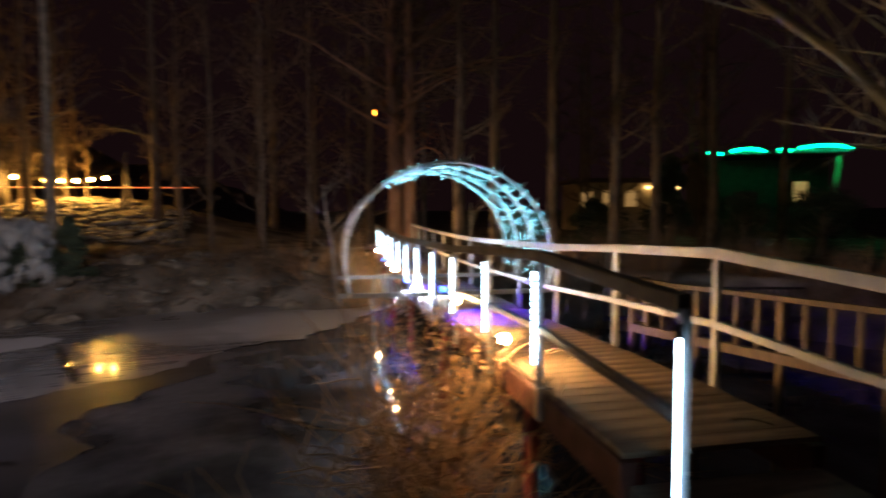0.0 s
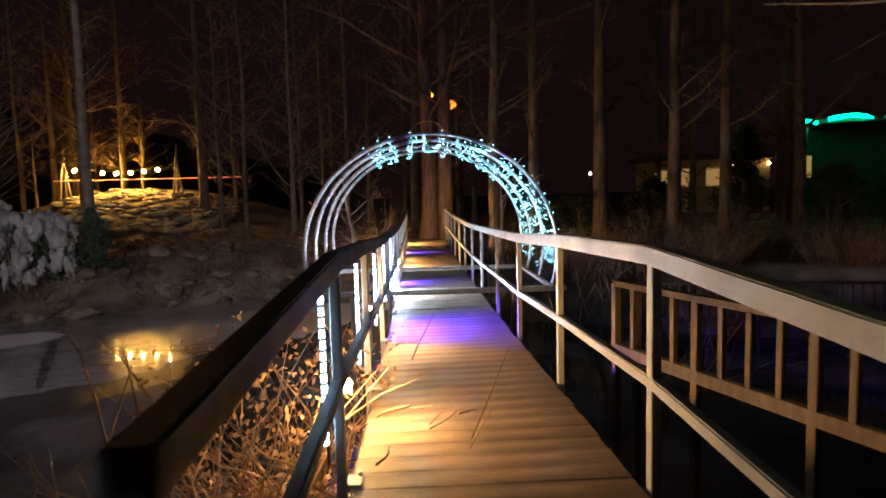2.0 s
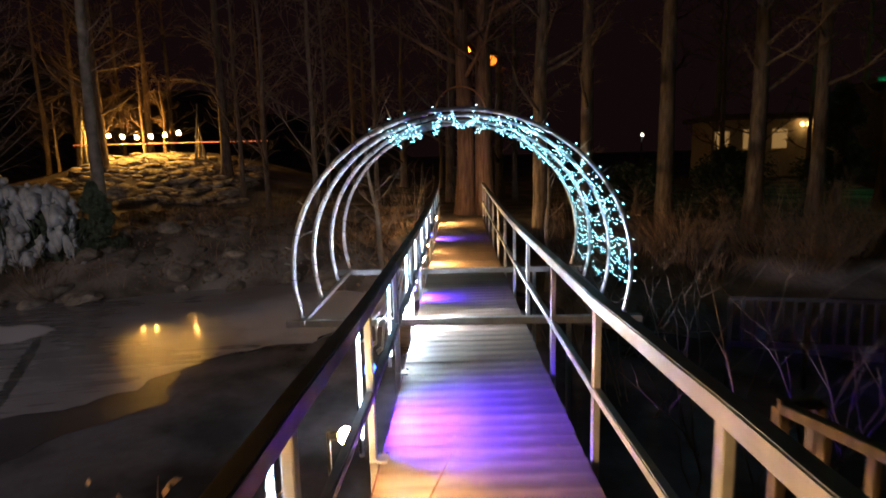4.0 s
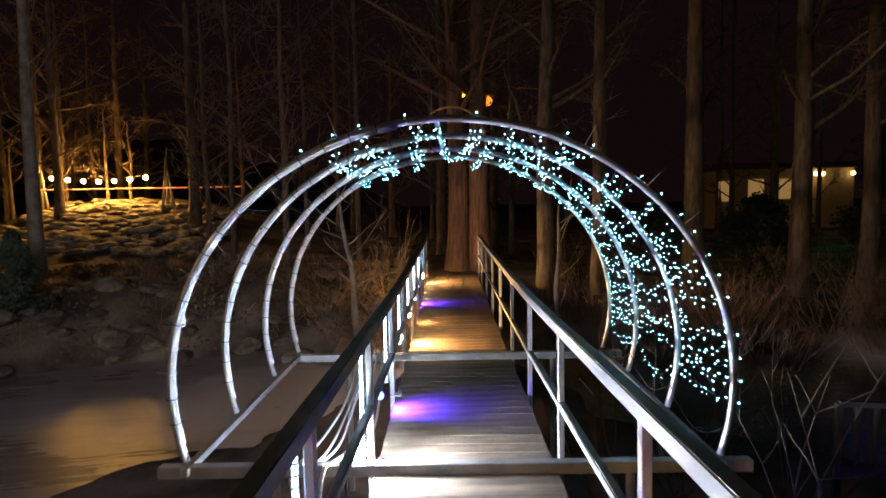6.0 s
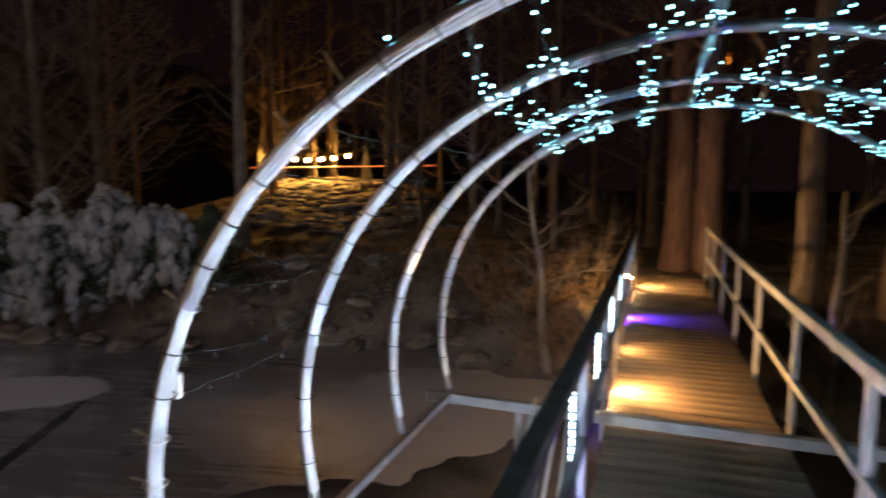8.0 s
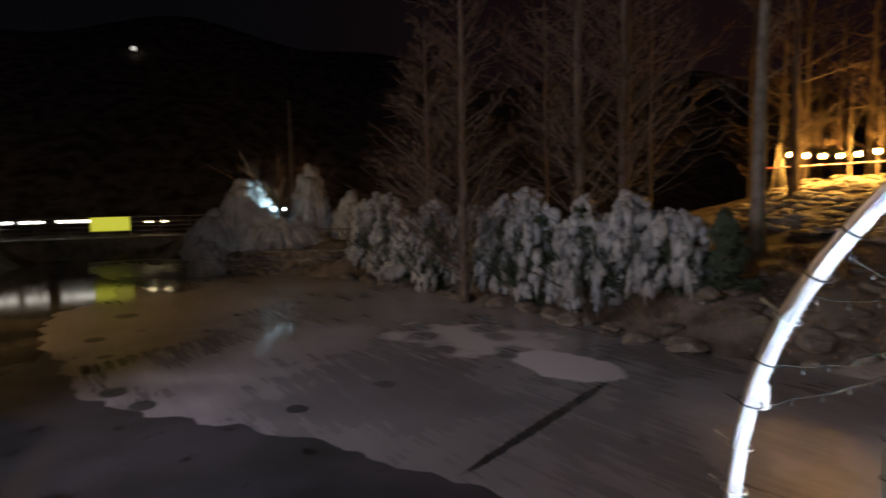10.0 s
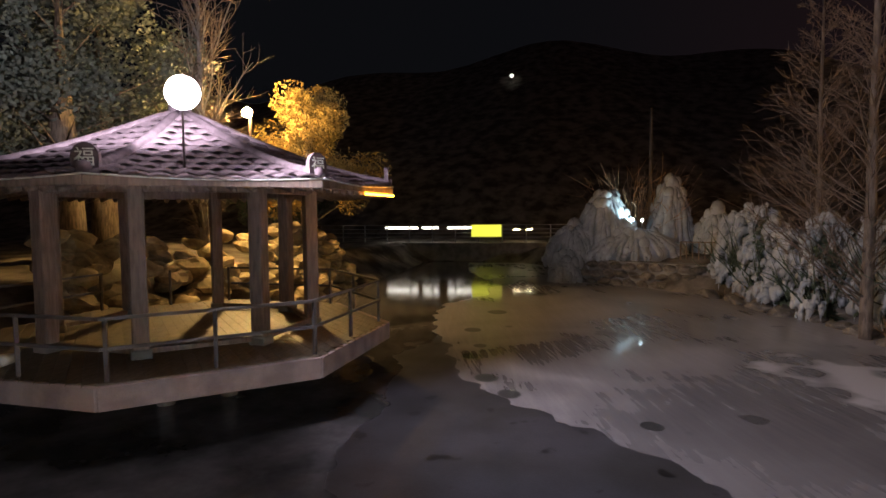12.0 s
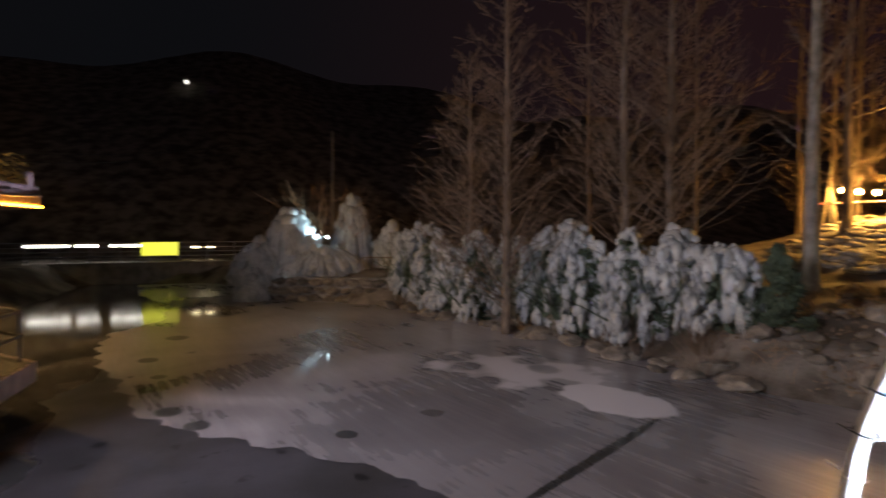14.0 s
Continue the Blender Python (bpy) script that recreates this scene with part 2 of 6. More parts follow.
    for hx, hy, hr in ((-8.1, 7.2, 0.26), (-9.0, 6.7, 0.3), (-13.4, 5.9, 0.3), (-16.2, 6.3, 0.4), (-20.5, 7.4, 0.6), (-6.9, 9.3, 0.2), (-10.6, 6.2, 0.25), (-11.6, 6.3, 0.2)):
        dark = op("MAXIMUM", dark, op("MULTIPLY", rng(blob(hx, hy, hr, hr * 0.8, 0.3, 0.6), 1.05, 0.85), 0.85))
    mix = N.new("ShaderNodeMix")
    mix.data_type = "RGBA"
    mix.inputs["A"].default_value, mix.inputs["B"].default_value = (0.125, 0.118, 0.13, 1), (0.68, 0.65, 0.69, 1)
    L.new(white, mix.inputs["Factor"])
    mix2 = N.new("ShaderNodeMix")
    mix2.data_type = "RGBA"
    mix2.inputs["B"].default_value = (0.03, 0.032, 0.032, 1)
    L.new(mix.outputs["Result"], mix2.inputs["A"])
    L.new(dark, mix2.inputs["Factor"])
    L.new(mix2.outputs["Result"], b.inputs["Base Color"])
    L.new(rng(white, 0.0, 1.0, 0.26, 0.55), b.inputs["Roughness"])
    bp = N.new("ShaderNodeBump")
    bp.inputs["Strength"].default_value = 0.12
    bp.inputs["Distance"].default_value = 0.03
    L.new(op("ADD", grain, op("MULTIPLY", white, 2.0)), bp.inputs["Height"])
    L.new(bp.outputs["Normal"], b.inputs["Normal"])
    return m


M_WATER, M_ICE = water_material(), ice_material()


def thin_ice_material():
    """New thin ice, smooth and grey, with leaf-sized thawed holes."""
    m = mat("thin_grey_ice", (0.058, 0.056, 0.066), 0.4, var=0.6, scale=0.9, fine=30, bump=0.08, col2=(0.035, 0.034, 0.037))
    nt = m.node_tree
    b = nt.nodes["Principled BSDF"]
    shade = b.inputs["Base Color"].links[0].from_socket
    holes = nt.nodes.new("ShaderNodeTexNoise")
    holes.inputs["Scale"].default_value, holes.inputs["Detail"].default_value = 2.1, 2
    cut = nt.nodes.new("ShaderNodeMapRange")
    cut.inputs["From Min"].default_value, cut.inputs["From Max"].default_value = 0.66, 0.70
    mix = nt.nodes.new("ShaderNodeMix")
    mix.data_type = "RGBA"
    mix.inputs["B"].default_value = (0.012, 0.012, 0.013, 1)
    nt.links.new(nt.nodes["Texture Coordinate"].outputs["Object"], holes.inputs["Vector"])
    nt.links.new(holes.outputs["Fac"], cut.inputs["Value"])
    nt.links.new(cut.outputs["Result"], mix.inputs["Factor"])
    nt.links.new(shade, mix.inputs["A"])
    nt.links.new(mix.outputs["Result"], b.inputs["Base Color"])
    return m


M_THIN_ICE = thin_ice_material()


# ---- mesh helpers ----
def part(name, bm, material, parent=None, label="", smooth=False, kind=""):
    me = bpy.data.meshes.new(name)
    bm.to_mesh(me)
    bm.free()
    if smooth:
        me.polygons.foreach_set("use_smooth", [True] * len(me.polygons))
    me.materials.append(material)
    ob = new(name, me)
    if parent:
        ob.parent = parent
        ob.matrix_parent_inverse = Matrix.Translation(-world_of(parent))
    return tagged(ob, label=label, kind=kind)


def world_of(ob):
    return Vector(ob.location) if ob.type == "EMPTY" else Vector((0, 0, 0))


def thing(name, at, label, category, group="", kind=""):
    ob = new(name)
    ob.location = at
    ob.empty_display_size = 0.1
    return tagged(ob, label, category, group, kind)


def mesh_thing(name, bm, material, label, category, group="", kind="", smooth=False):
    return tagged(part(name, bm, material, smooth=smooth), label, category, group, kind)


def box(bm, c, s, rz=0.0, bev=0.0, tilt=0.0):
    m = Matrix.Translation(c) @ Matrix.Rotation(rz, 4, "Z") @ Matrix.Rotation(tilt, 4, "X") @ Matrix.Diagonal((*s, 1))
    g = bmesh.ops.create_cube(bm, size=1, matrix=m)
    if bev:
        edges = {e for v in g["verts"] for e in v.link_edges}
        bmesh.ops.bevel(bm, geom=list(edges), offset=bev, segments=1, affect="EDGES")


def beam(bm, p, q, w, h, bev=0.0, up=(0, 0, 1)):
    """A square bar from p to q: w across, h in the plane of up."""
    p, q = Vector(p), Vector(q)
    d = (q - p)
    y = d.normalized()
    x = y.cross(Vector(up))
    if x.length < 1e-4:
        x = y.cross(Vector((1, 0, 0)))
    x.normalize()
    z = x.cross(y)
    m = Matrix.Translation((p + q) / 2) @ Matrix((x, y, z)).transposed().to_4x4() @ Matrix.Diagonal((w, d.length, h, 1))
    g = bmesh.ops.create_cube(bm, size=1, matrix=m)
    if bev:
        edges = {e for v in g["verts"] for e in v.link_edges}
        bmesh.ops.bevel(bm, geom=list(edges), offset=bev, segments=1, affect="EDGES")


class Soup:
    """Fast vertex and face lists for many small tubes and blobs in one mesh."""

    def __init__(self):
        self.v, self.f = [], []

    def tube(self, pts, radii, n=5, cap=True):
        pts = [Vector(p) for p in pts]
        base = len(self.v)
        ref = Vector((0.31, 0.17, 0.93))
        for i, p in enumerate(pts):
            d = (pts[min(i + 1, len(pts) - 1)] - pts[max(i - 1, 0)]).normalized()
            if abs(d.dot(ref)) > 0.97:
                ref = Vector((0.93, 0.31, 0.17))
            x = d.cross(ref).normalized()
            y = d.cross(x)
            r = radii[i] if hasattr(radii, "__len__") else radii
            for k in range(n):
                a = 2 * math.pi * k / n
                self.v.append(p + x * (r * math.cos(a)) + y * (r * math.sin(a)))
        for i in range(len(pts) - 1):
            for k in range(n):
                a, b = base + i * n + k, base + i * n + (k + 1) % n
                self.f.append((a, b, b + n, a + n))
        if cap:
            self.f.append(tuple(base + k for k in range(n - 1, -1, -1)))
            e = base + (len(pts) - 1) * n
            self.f.append(tuple(e + k for k in range(n)))

    def ball(self, c, r, n=6, rings=4, squash=(1, 1, 1), rough=0.0, rnd=random):
        base = len(self.v)
        c = Vector(c)
        for i in range(rings + 1):
            t = math.pi * i / rings
            for k in range(n):
                a = 2 * math.pi * k / n
                q = r * (1 + rough * (rnd.random() - 0.5))
                self.v.append(c + Vector((q * squash[0] * math.sin(t) * math.cos(a), q * squash[1] * math.sin(t) * math.sin(a), q * squash[2] * math.cos(t))))
        for i in range(rings):
            for k in range(n):
                a, b = base + i * n + k, base + i * n + (k + 1) % n
                self.f.append((a, a + n, b + n, b))

    def leaf(self, c, size, rnd):
        base = len(self.v)
        u = Vector((rnd.gauss(0, 1), rnd.gauss(0, 1), rnd.gauss(0, 1))).normalized()
        w = u.orthogonal().normalized()
        c = Vector(c)
        self.v += [c - u * size, c + w * size * 0.5, c + u * size, c - w * size * 0.5]
        self.f.append((base, base + 1, base + 2, base + 3))

    def mesh(self, name, material, parent=None, label="", smooth=True, kind=""):
        me = bpy.data.meshes.new(name)
        me.from_pydata([tuple(v) for v in self.v], [], self.f)
        if smooth:
            me.polygons.foreach_set("use_smooth", [True] * len(me.polygons))
        me.materials.append(material)
        ob = new(name, me)
        if parent:
            ob.parent = parent
            ob.matrix_parent_inverse = Matrix.Translation(-world_of(parent))
        return tagged(ob, label=label, kind=kind)


# ---- ground, water and ice ----
SHORE = [(1.15, 3.35), (-1.5, 1.8), (-4, -1), (-8, -4.0), (-12, -3.3), (-15.5, -1.6), (-19.5, -0.4), (-25, 0.0), (-34.6, 0.2), (-35.2, 3), (-33, 7.5), (-25, 9.3), (-20.5, 13.8), (-13, 16.3), (-9.5, 16.8),
         (-7.5, 16.6), (-5.5, 17.4), (-2.2, 18.4), (-0.4, 17.0), (1.2, 17.8), (3.2, 17.6), (4.2, 14.6), (6.5, 13.0), (9.5, 11.5), (12.5, 8), (11, 3.5), (6, 2.3), (3.2, 3.35)]


def shore_distance(x, y):
    """Metres from the shoreline for arrays of places: negative on the pond."""
    best = np.full(x.shape, 1e9)
    inside = np.zeros(x.shape, bool)
    for (ax, ay), (bx, by) in zip(SHORE, SHORE[1:] + SHORE[:1]):
        dx, dy = bx - ax, by - ay
        t = np.clip(((x - ax) * dx + (y - ay) * dy) / (dx * dx + dy * dy), 0, 1)
        best = np.minimum(best, np.hypot(x - ax - t * dx, y - ay - t * dy))
        cross = ((ay > y) != (by > y)) & (x < (bx - ax) * (y - ay) / (by - ay + 1e-12) + ax)
        inside ^= cross
    return np.where(inside, -best, best)


def ground_height(x, y):
    x, y = np.asarray(x, float), np.asarray(y, float)
    wob = 0.35 * np.sin(x * 1.7 + 1.3 * np.sin(y * 1.1)) + 0.3 * np.sin(y * 2.1 + x * 0.6) + 0.15 * np.sin(x * 4.3 - y * 3.7)
    d = shore_distance(x, y) + 0.35 * wob
    top = -0.28 + 2.5 * np.exp(-((x + 12) / 8.0) ** 2 - ((y - 33) / 7.5) ** 2)
    top = top + 0.25 * np.exp(-((x - 2) / 5.0) ** 2 - ((y - 22) / 3.0) ** 2)
    top = top + 0.7 * np.exp(-((x + 19) / 7.0) ** 2 - ((y + 8) / 4.5) ** 2)
    far = np.hypot(x, y - 10)
    top = top + np.clip((far - 45) / 60, 0, 1) * 2.0 + np.clip((-x - 44) / 50, 0, 1) * 24 * (1 + 0.13 * np.sin(y * 0.055 + 1) + 0.05 * np.sin(y * 0.19))
    near_bank = np.exp(-((x - 2) / 4.0) ** 2 - ((y - 1) / 3.0) ** 2)
    bank = ICE + np.clip(d, 0, None) * (0.62 + 1.5 * near_bank) + 0.05 * wob
    h = np.minimum(top + 0.06 * wob * (1 - near_bank), bank)
    return np.where(d < 0, ICE + np.clip(d, -1.2, 0) * 0.8 - 0.02, h)


def build_ground():
    u = np.linspace(-1, 1, 230)
    xs = -5 + 26 * u + 600 * np.sign(u) * np.abs(u) ** 9
    ys = 12 + 24 * u + 600 * np.sign(u) * np.abs(u) ** 9
    X, Y = np.meshgrid(xs, ys)
    Z = ground_height(X, Y)
    n = len(u)
    verts = np.stack([X.ravel(), Y.ravel(), Z.ravel()], 1)
    i = np.arange(n * n).reshape(n, n)
    faces = np.stack([i[:-1, :-1].ravel(), i[:-1, 1:].ravel(), i[1:, 1:].ravel(), i[1:, :-1].ravel()], 1)
    me = bpy.data.meshes.new("ground")
    me.from_pydata(verts.tolist(), [], faces.tolist())
    me.polygons.foreach_set("use_smooth", [True] * len(me.polygons))
    me.materials.append(M_EARTH)
    tagged(new("ground", me), "dark earth bank strewn with dead leaves round the pond", "ground", kind="structure")


build_ground()

wb = bmesh.new()
bmesh.ops.create_grid(wb, x_segments=1, y_segments=1, size=1, matrix=Matrix.Translation((-9.5, 7, ICE)) @ Matrix.Diagonal((27, 16, 1, 1)))
tagged(part("water", wb, M_WATER), "dark unfrozen pond water mirroring the lamps", "water", kind="structure")


ICE_EDGE = [(2.4, 18.6), (0.9, 16.1), (0.2, 14.8), (-0.6, 13.5), (-1.9, 12.8), (-2.5, 11.6), (-3.6, 10.7), (-5.8, 9.2), (-7.0, 7.9), (-8.2, 6.7), (-9.4, 6.1), (-12.6, 5.3), (-14.2, 4.6), (-17.6, 4.4), (-19.5, 5.6), (-24, 5.4), (-29, 3.6)]
THIN_EDGE = [(-2.2, 12.6), (-2.0, 11.0), (-2.9, 10.0), (-3.5, 8.8), (-2.8, 7.8), (-3.1, 6.6), (-4.4, 5.2), (-6.5, 5.3), (-8.6, 5.1), (-10.4, 4.7), (-12.0, 5.0), (-13.5, 5.4)]


def ice_sheet(edge, back, level, material, label):
    """A sheet of ice: its open edge wanders, the other sides end under the bank or the thicker ice."""
    pts = []
    for (ax, ay), (bx, by) in zip(edge, edge[1:]):
        k = max(2, int(math.hypot(bx - ax, by - ay) / 0.12))
        nx, ny = -(by - ay), bx - ax
        ln = math.hypot(nx, ny)
        for j in range(k):
            t = j / k
            x, y = ax + (bx - ax) * t, ay + (by - ay) * t
            w = 0.30 * noise.noise((x * 0.8, y * 0.8, 3)) + 0.20 * noise.noise((x * 2.3, y * 2.3, 7)) + 0.07 * noise.noise((x * 7, y * 7, 1))
            pts.append((x + nx / ln * w, y + ny / ln * w))
    bm = bmesh.new()
    bm.faces.new([bm.verts.new((x, y, level)) for x, y in pts + back])
    bmesh.ops.triangulate(bm, faces=bm.faces[:])
    if sum(f.normal.z for f in bm.faces) < 0:
        bmesh.ops.reverse_faces(bm, faces=bm.faces[:])
    tagged(part("ice", bm, material), label, "ice", kind="structure")


ice_sheet(ICE_EDGE, [(-34, 3), (-34, 24), (2.4, 24)], ICE + 0.014, M_ICE, "grey frosted pond ice with a wandering thawed edge")
ice_sheet(THIN_EDGE, [(-13.5, 7.5), (-8, 10), (-5, 13)], ICE + 0.006, M_THIN_ICE, "thin dark grey ice with small thawed holes")

# ---- the footbridge ----
DECK = [(2.9, 0.11), (3.85, 0.11), (5.3, 0.07), (6.75, 0.015), (8.1, -0.02), (9.6, -0.045), (12.4, -0.065), (16, -0.05), (19.55, 0.0), (24, 0.0)]
XL, XR = 1.53, 2.67     # edges of the deck


def deck_z(y):
    return float(np.interp(y, [a for a, _ in DECK], [b for _, b in DECK]))


POSTS = [3.85, 5.30, 6.76, 8.15, 9.72, 11.12, 12.52, 13.98, 15.4, 16.85, 18.25, 19.6]


def rail_top(y):
    return float(np.interp(y, [2.33, 3.85, 5.3, 6.76, 8.15, 9.6, 11.1, 12.5, 16, 19.6], [0.97, 1.05, 1.0, 0.925, 0.895, 0.86, 0.835, 0.835, 0.87, 0.95]))


bridge = thing("footbridge", (2.06, 2.9, 0), "narrow footbridge with grey wooden deck and steel handrails", "footbridge")


def rail_line(bm, x, drop, w, h):
    ys = [2.33 if x > 2 else 2.37] + (POSTS if x > 2 else [4.0] + POSTS[1:])
    zs = [rail_top(y) - drop * (1 if y > 3 else 0.95) - h / 2 for y in ys]
    ring = []
    for y, z in zip(ys, zs):
        ring.append([bm.verts.new((x + sx * w / 2, y, z + sz * h / 2)) for sx, sz in ((-1, -1), (1, -1), (1, 1), (-1, 1))])
    for a, b in zip(ring, ring[1:]):
        for k in range(4):
            bm.faces.new((a[k], a[(k + 1) % 4], b[(k + 1) % 4], b[k]))
    bm.faces.new(ring[0][::-1])
    bm.faces.new(ring[-1])
    bmesh.ops.recalc_face_normals(bm, faces=bm.faces[:])
    bmesh.ops.bevel(bm, geom=[e for e in bm.edges if len(e.link_faces) == 2 and e.calc_face_angle(0) > 1.0], offset=0.006, segments=2, affect="EDGES")


for side, x in (("left", XL - 0.035), ("right", XR + 0.035)):
    bm = bmesh.new()
    rail_line(bm, x, 0.0, 0.065, 0.075)
    part("handrail", bm, M_RAIL if side == "right" else M_RAIL_DARK, bridge)
    bm = bmesh.new()
    rail_line(bm, x, 0.50, 0.045, 0.05)
    part("mid_rail", bm, M_RAIL if side == "right" else M_RAIL_DARK, bridge)
    for y in [2.33 if side == "right" else 2.37] + ([4.0] + POSTS[1:] if side == "left" else POSTS):
        bm = bmesh.new()
        bot = -0.45 if y < 3 else deck_z(y) - 0.22
        box(bm, (x, y, (rail_top(y) - 0.05 + bot) / 2), (0.038, 0.055, rail_top(y) - 0.05 - bot), bev=0.004)
        post = part("post", bm, M_RAIL, bridge)
        if y > 3 and side == "left":
            bm = bmesh.new()
            box(bm, (x + (0.03 if side == "left" else -0.03), y, deck_z(y) + 0.010), (0.10, 0.09, 0.012), bev=0.003)
            for sx in (-0.04, 0.04):
                bmesh.ops.create_cone(bm, cap_ends=True, segments=6, radius1=0.009, radius2=0.009, depth=0.02, matrix=Matrix.Translation((x + sx + (0.03 if side == "left" else -0.03), y + 0.04, deck_z(y) + 0.022)))
            part("foot_plate", bm, M_RAIL, post)
    xs = XL + 0.03 if side == "left" else XR - 0.03
    ys = [a for a, _ in DECK if a < 20]
    for a, b in zip(ys, ys[1:]):
        bm = bmesh.new()
        beam(bm, (xs, a, deck_z(a) - 0.15), (xs, b, deck_z(b) - 0.15), 0.09, 0.2)
        part("stringer", bm, M_STRINGER, bridge, "red-brown painted steel beam under the deck")
for y in (4.6, 8.3, 12.0, 15.6, 18.6):
    for x in (XL + 0.12, XR - 0.12):
        bm = bmesh.new()
        bmesh.ops.create_cone(bm, cap_ends=True, segments=14, radius1=0.06, radius2=0.06, depth=2.2, matrix=Matrix.Translation((x, y, deck_z(y) - 0.25 - 1.1)))
        part("pier", bm, M_PIER, bridge, "red painted steel pile", smooth=True)
# a timber step up to the deck
bm = bmesh.new()
box(bm, ((XL + XR) / 2, 2.74, -0.17), (1.1, 0.32, 0.24), bev=0.012)
part("step", bm, M_PLANK, bridge, "worn timber step")

# ---- the light arch over the bridge ----
HOOPS = [9.58, 10.44, 11.41, 12.29]
ACX = 2.01


def hoop_point(a, y, grow=0.0):
    return Vector((ACX + (1.715 + grow) * math.cos(a), y, 0.52 + (1.595 + grow) * math.sin(a)))


arch = thing("light_arch", (ACX, HOOPS[0], 0.03), "galvanised pipe arch hung with cyan-white fairy light strings", "light arch")
A0, A1 = radians(-17), radians(197)
for y in HOOPS:
    s = Soup()
    s.tube([hoop_point(A0 + (A1 - A0) * i / 72, y) for i in range(73)], 0.022, 10)
    hoop = s.mesh("hoop", M_PIPE, arch)
    # bundle of milky hoses tied on the outside, along the left half
    for k, (dg, dy) in enumerate(((0.027, -0.010), (0.029, 0.003), (0.021, -0.022), (0.012, -0.027))):
        s = Soup()
        pts = [hoop_point(radians(100) + (A1 - radians(104)) * i / 48, y, -dg + 0.004 * noise.noise((i * 0.4, k, y))) + Vector((0, dy + 0.004 * noise.noise((i * 0.3, k + 9, y)), 0)) for i in range(49)]
        s.tube(pts, 0.006, 6)
        s.mesh("light_hose", M_CLEAR, hoop, "unlit milky plastic light hose")
    for i in range(16):
        a = radians(104) + i * radians(5.6)
        s = Soup()
        c = hoop_point(a, y, -0.008)
        n = (hoop_point(a, y, 1) - hoop_point(a, y)).normalized()
        s.tube([c + (n * math.cos(t) * 0.037 + Vector((0, 1, 0)) * math.sin(t) * 0.037) for t in [2 * math.pi * j / 12 for j in range(13)]], 0.003, 4)
        white = y == HOOPS[0] and i in (5, 9, 12, 13)
        if white:
            s.tube([c + n * 0.04, c + n * 0.085 + Vector((0, -0.015, 0.01))], 0.005, 4)
        s.mesh("cable_tie", M_TIE_WHITE if white else M_TIE, hoop)
rnd = random.Random(5)
for a in (62, 47, 93, 125, 112, 78, 36):
    s = Soup()
    c = hoop_point(radians(a), HOOPS[0], 0.02)
    n = (hoop_point(radians(a), 0, 1) - hoop_point(radians(a), 0)).normalized()
    s.tube([c, c + n * (0.10 + 0.06 * rnd.random()) + Vector((0.03 * rnd.random() - 0.015, 0, 0))], [0.004, 0.002], 4)
    s.mesh("tie_tail", M_TIE_WHITE, arch)
for x, nm in ((ACX - 1.64, "base_rail"), (ACX + 1.64, "base_rail")):
    bm = bmesh.new()
    beam(bm, (x, HOOPS[0] - 0.05, 0.0), (x, HOOPS[-1] + 0.05, 0.0), 0.05, 0.05, 0.004)
    part(nm, bm, M_PIPE, arch)
for y in (HOOPS[0] + 0.02, HOOPS[-1]):
    bm = bmesh.new()
    beam(bm, (ACX - 1.82, y, -0.015), (ACX + 1.84, y, -0.015), 0.07, 0.075, 0.005)
    part("cross_beam", bm, M_RAIL, arch, "painted steel beam laid across the deck")
    for x in (ACX - 1.1, ACX + 1.1):
        bm = bmesh.new()
        bmesh.ops.create_cone(bm, cap_ends=True, segments=10, radius1=0.028, radius2=0.028, depth=1.75, matrix=Matrix.Translation((x, y, -0.05 - 0.875)))
        part("leg", bm, M_RAIL, arch)
bm = bmesh.new()
beam(bm, hoop_point(radians(92), HOOPS[0], -0.0), hoop_point(radians(91), HOOPS[-1], 0.0), 0.03, 0.03, 0.003)
part("ridge_bar", bm, M_PIPE, arch)
s = Soup()
s.tube([Vector((2.06 + 0.36 * math.cos(t), HOOPS[-1] + 0.02, 2.28 + 0.36 * math.sin(t))) for t in [radians(-25) + radians(230) * j / 30 for j in range(31)]], 0.012, 6)
s.mesh("top_ring", M_COPPER, arch, "thin orange rusty ring")

